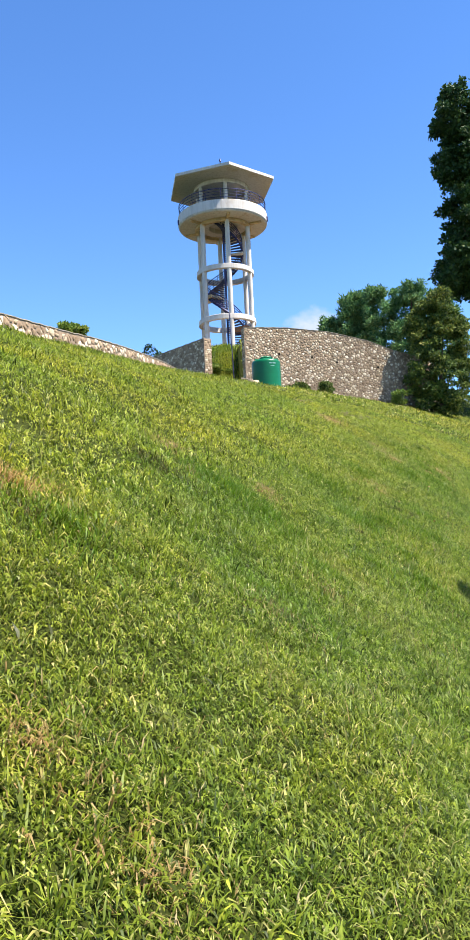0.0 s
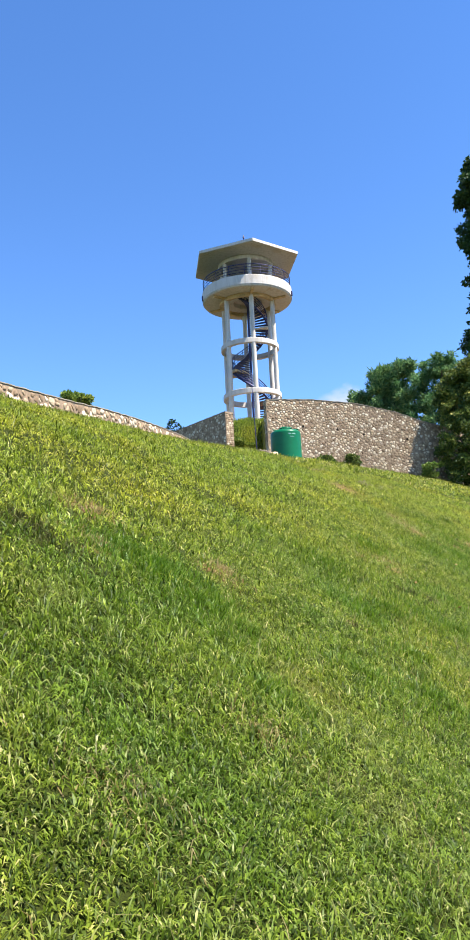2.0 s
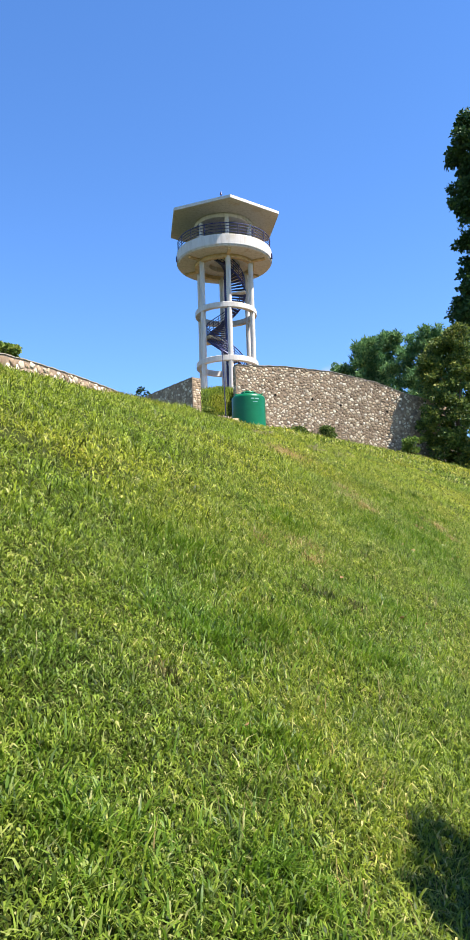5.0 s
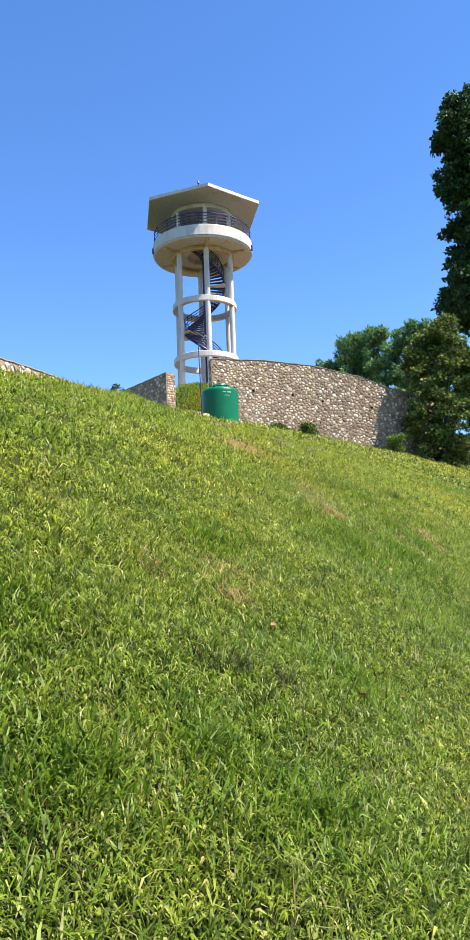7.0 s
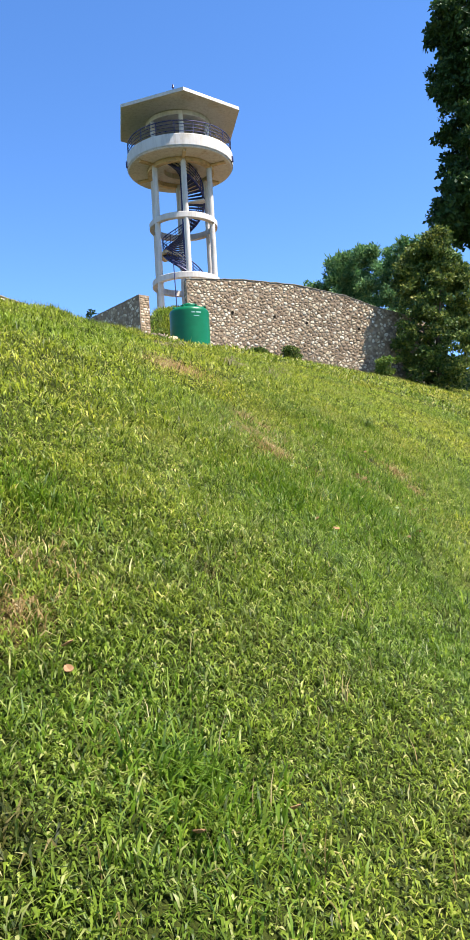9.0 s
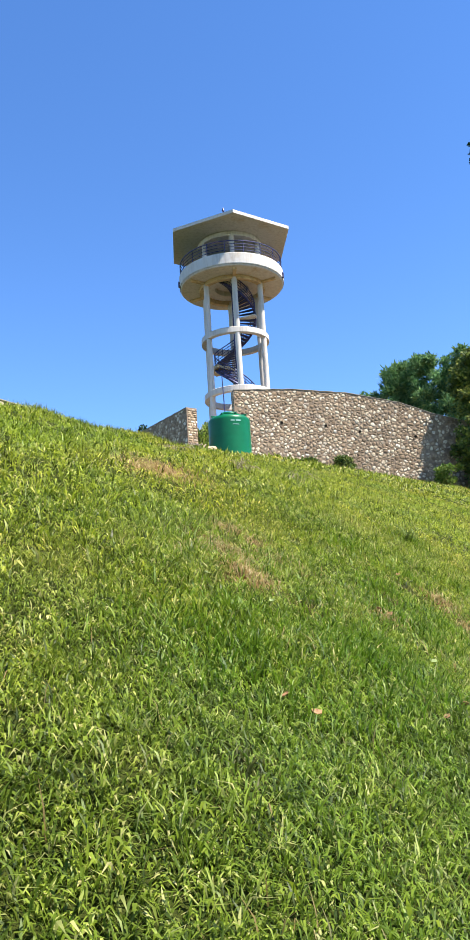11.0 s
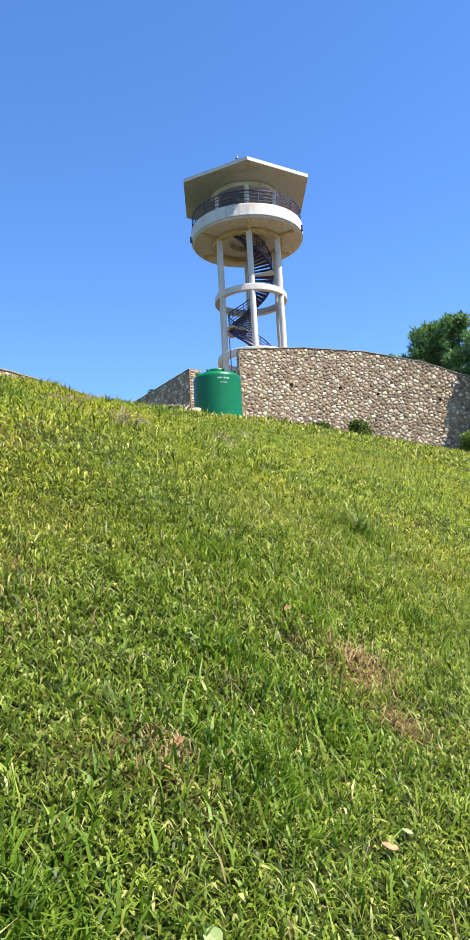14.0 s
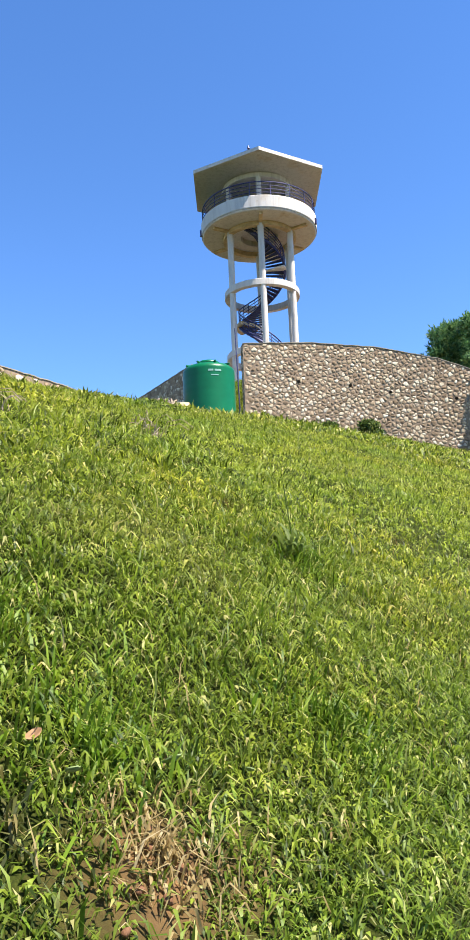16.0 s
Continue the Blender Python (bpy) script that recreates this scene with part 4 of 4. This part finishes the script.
# ---------------------------------------------------------------- plants
tall_tree()
path_tree()
wall_bush()
pine(14.2, 84.0, 15.0, 12.0, 3.0, 3)
pine(17.0, 82.0, 14.0, 13.0, 3.4, 4)
pine(19.6, 80.0, 13.0, 13.5, 3.6, 5)
pine(11.8, 85.0, 15.0, 9.5, 2.4, 6)
pine(22.0, 78.5, 12.0, 13.5, 3.4, 7)
pine(16.0, 88.0, 16.0, 11.5, 3.0, 8)
shrub("shrub", 4.6, 48.9, 0.75, 0.5, 0.55, 3500, 0.1, M_BUSH, "low dark shrub at the foot of the stone wall", group="shrubs at the wall")
shrub("shrub", 6.4, 49.6, 0.5, 0.45, 0.85, 3500, 0.1, M_BUSH, "small rounded shrub at the foot of the stone wall", group="shrubs at the wall")
shrub("shrub", 11.4, 50.9, 0.6, 0.5, 1.3, 3500, 0.1, M_SHRUB, "straggly shrub growing against the wall end")
shrub("shrub", -5.85, 30.9, 0.75, 2.0, 0.9, 12000, 0.1, M_SHRUB, "green bush behind the crest wall", z=9.15, group="bushes behind the crest")
shrub("shrub", -5.55, 33.0, 0.5, 0.9, 0.5, 4000, 0.1, M_SHRUB, "green bush behind the crest wall", z=9.2, group="bushes behind the crest")
shrub("shrub", -6.3, 65.0, 0.9, 0.7, 2.2, 320, 0.24, M_LEAF, "sparse dark bush above the shaded wall", z=float(ground(-6.3, 65.0)))
shrub("shrub", 0.1, 52.3, 1.3, 0.6, 0.7, 7000, 0.12, M_SHRUB, "overgrown green bank between the wall ends", group="bank plants")
shrub("shrub", -0.6, 55.6, 1.2, 1.0, 0.55, 5000, 0.12, M_SHRUB, "overgrown green bank between the wall ends", group="bank plants")


def scrap(x, y, size, material, label, category, group, seed):
    """A curled fallen leaf lying in the grass."""
    g = np.random.default_rng(seed)
    bm = bmesh.new()
    rows = []
    for i in range(5):
        f = i / 4
        w = size * 0.42 * math.sin(math.pi * (0.08 + 0.84 * f)) * g.uniform(0.8, 1.15)
        z = 0.25 * size * (f - 0.5) ** 2 * 2
        rows.append([bm.verts.new((-w, (f - 0.5) * size, z + 0.28 * w)), bm.verts.new((0, (f - 0.5) * size, z)), bm.verts.new((w, (f - 0.5) * size, z + 0.34 * w))])
    for p, q in zip(rows, rows[1:]):
        for k in (0, 1):
            bm.faces.new((p[k], p[k + 1], q[k + 1], q[k]))
    res = bmesh.ops.extrude_face_region(bm, geom=list(bm.faces))
    bmesh.ops.translate(bm, verts=[v for v in res["geom"] if isinstance(v, bmesh.types.BMVert)], vec=(0, 0, 0.003))
    ob = part("fallen_leaf", bm, material)
    ob.matrix_world = pose(x, y, gz(x, y) + 0.035, 20, -18, g.uniform(0, 360))
    tagged(ob, label, category, group)


for i, (x, y, sz) in enumerate(((4.95, 17.2, 0.1), (4.81, 16.92, 0.08), (4.04, 16.3, 0.09), (4.17, 16.31, 0.1), (2.91, 13.34, 0.09), (3.35, 12.85, 0.09), (2.07, 9.72, 0.1), (4.72, 18.2, 0.07), (3.62, 13.2, 0.1), (2.88, 13.47, 0.09), (4.65, 18.35, 0.09), (4.72, 18.34, 0.1), (5.3, 18.5, 0.11), (4.96, 19.71, 0.1), (3.79, 17.6, 0.08))):
    scrap(x, y, sz * 0.5, M_FALLEN, "curled brown fallen leaf lying in the grass", "leaf", "fallen brown leaves", 60 + i)
for i, (x, y, sz) in enumerate(((4.9, 17.8, 0.12), (4.17, 17.0, 0.11), (4.15, 17.77, 0.1), (3.96, 17.44, 0.09), (3.58, 17.46, 0.1), (3.0, 15.4, 0.08), (5.06, 19.69, 0.09), (5.23, 19.92, 0.12), (5.36, 18.63, 0.1), (5.4, 20.06, 0.07), (4.62, 19.05, 0.1))):
    scrap(x, y, sz * 0.42, M_PALE, "pale yellow-green fallen leaf in the grass", "leaf", "fallen pale leaves", 90 + i)


def weed(x, y):
    t = thing("weed", x, y, gz(x, y), "grey-green weed with a tall thin spike in the turf", "weed")
    bm = bmesh.new()
    add_path_tube(bm, [(0, 0, -0.03), (-0.01, 0, 0.14), (-0.03, 0.01, 0.3), (-0.04, 0.01, 0.4)], 0.0035, 5)
    part("spike", bm, M_WEED, t)
    g = np.random.default_rng(5)
    for i in range(26):
        a, l = g.uniform(0, 360), g.uniform(0.08, 0.19)
        bm = bmesh.new()
        up = g.uniform(0.8, 2.6)
        pts = [(0, 0), (l * 0.4, l * 0.32 * up), (l * 0.75, l * 0.42 * up), (l, l * 0.3 * up)]
        ws = (0.004, 0.011, 0.009, 0.0015)
        vs = [(bm.verts.new((px, -w, pz)), bm.verts.new((px, w, pz + 0.004))) for (px, pz), w in zip(pts, ws)]
        for p, q in zip(vs, vs[1:]):
            bm.faces.new((p[0], p[1], q[1], q[0]))
        ob = part("leaf", bm, M_WEED, t)
        ob.matrix_local = pose(g.uniform(-0.05, 0.05), g.uniform(-0.05, 0.05), 0.0 + 0.03 * g.random(), 0, 0, a)


weed(5.38, 22.0)


def clods():
    """Crumbled lumps of reddish soil on the worn spot."""
    g = np.random.default_rng(31)
    shapes = [stone_mesh(70 + i, M_SOIL) for i in range(3)]
    for i in range(9):
        cx, cy = 5.26 + g.normal(0, 0.06), 19.64 + g.normal(0, 0.12)
        ob = new("clod", shapes[i % 3])
        sz = g.uniform(0.009, 0.022)
        ob.matrix_world = pose(cx, cy, gz(cx, cy) + sz * 0.2, g.uniform(0, 30), g.uniform(0, 30), g.uniform(0, 360)) @ Matrix.Diagonal((sz * 1.3, sz, sz * 0.8, 1))
        tagged(ob, "lump of reddish-brown dry soil on worn turf", "clod", "soil clods")


clods()


def dry_weed(x, y, n, seed):
    t = thing("dry_weed", x, y, gz(x, y), "tangled grey-brown dead weed in the turf", "weed", "dead weeds")
    g = np.random.default_rng(seed)
    for i in range(n):
        a, l = g.uniform(0, 6.28), g.uniform(0.12, 0.3)
        bm = bmesh.new()
        r = g.uniform(0.02, 0.16)
        ox, oy = r * math.cos(a * 3), r * math.sin(a * 3)
        oz = gz(x + ox, y + oy) - t.location.z
        add_path_tube(bm, [(ox, oy, oz - 0.02), (ox + math.cos(a) * l * 0.3, oy + math.sin(a) * l * 0.3, oz + l * 0.5), (ox + math.cos(a) * l * 0.7, oy + math.sin(a) * l * 0.7, oz + l * 0.55), (ox + math.cos(a) * l, oy + math.sin(a) * l, oz + l * 0.3)], 0.003, 4)
        part("stem", bm, M_TWIG, t)


dry_weed(3.47, 22.46, 26, 3)
dry_weed(2.41, 24.14, 20, 4)
dry_weed(4.15, 23.84, 22, 5)


def gate_pole():
    bm = bmesh.new()
    add_tube(bm, (0, 0, -2.2), (-0.11, 0, 2.6), 0.035, 0.025, 8)
    ob = part("pole", bm, M_STEEL)
    ob.matrix_world = pose(POLE[0], POLE[1], POLE[2])
    tagged(ob, "thin dark leaning pole in the bank between the walls", "pole")


POLE = (0.56, 53.0, 14.2)
gate_pole()


def dead_branch():
    t = thing("dead_branch", 1.25, 36.6, gz(1.25, 36.6), "bare dead branch lying beside the water tank", "branch")
    g = np.random.default_rng(8)
    for i in range(9):
        a = g.uniform(-1.2, 1.2) + 2.6
        l = g.uniform(0.35, 0.8)
        bm = bmesh.new()
        pts = [(0, 0, 0.02), (math.cos(a) * l * 0.5, math.sin(a) * l * 0.3, 0.12 + 0.12 * g.random()), (math.cos(a) * l, math.sin(a) * l * 0.5, 0.08 + 0.3 * g.random())]
        add_path_tube(bm, pts, 0.026, 5)
        part("twig", bm, M_TWIG, t)


dead_branch()


def cloud():
    """A far scrap of white cloud low over the hill."""
    k = Mat("cloud", 1.0, spec=0.0)
    co = k.coords()
    gap = k.t.nodes.new("ShaderNodeVectorMath")
    gap.operation = "LENGTH"
    k.link(co, gap.inputs[0])
    puff = k.t.nodes.new("ShaderNodeMath")
    puff.operation = "MULTIPLY_ADD"
    k.link(k.noise(2.2, 6, 0.6, co), puff.inputs[0])
    puff.inputs[1].default_value = 1.1
    puff.inputs[2].default_value = -0.55
    far = k.t.nodes.new("ShaderNodeMath")
    far.operation = "SUBTRACT"
    k.link(gap.outputs["Value"], far.inputs[0])
    k.link(puff.outputs[0], far.inputs[1])
    veil = k.ramp(far.outputs[0], [(0.2, (0.8, 0.8, 0.8)), (0.85, (0.0, 0.0, 0.0))])
    glow = k.node("ShaderNodeEmission", Color=(0.9, 0.95, 1.0, 1.0), Strength=0.36)
    clear = k.t.nodes.new("ShaderNodeBsdfTransparent")
    both = k.t.nodes.new("ShaderNodeMixShader")
    k.link(veil, both.inputs[0])
    k.link(clear.outputs[0], both.inputs[1])
    k.link(glow.outputs[0], both.inputs[2])
    k.link(both.outputs[0], k.out.inputs["Surface"])
    bm = bmesh.new()
    bmesh.ops.create_grid(bm, x_segments=2, y_segments=2, size=1.3)
    ob = part("backdrop", bm, k.m)
    ob.matrix_world = pose(CLOUD[0], CLOUD[1], CLOUD[2], 90, 0, 0) @ Matrix.Diagonal((30, 22, 1, 1))
    tagged(ob, "small white cloud low in the blue sky", "cloud", kind="structure")


CLOUD = (69.8, 597.6, 157.1)
cloud()

# ---------------------------------------------------------------- stones as pieces
for w, own in LATE:
    for _, m, v, tr in own:
        ob = hang(new("stone", mesh_np("stone", v, tr, M_STONE, True)), w)
        ob.matrix_local = m
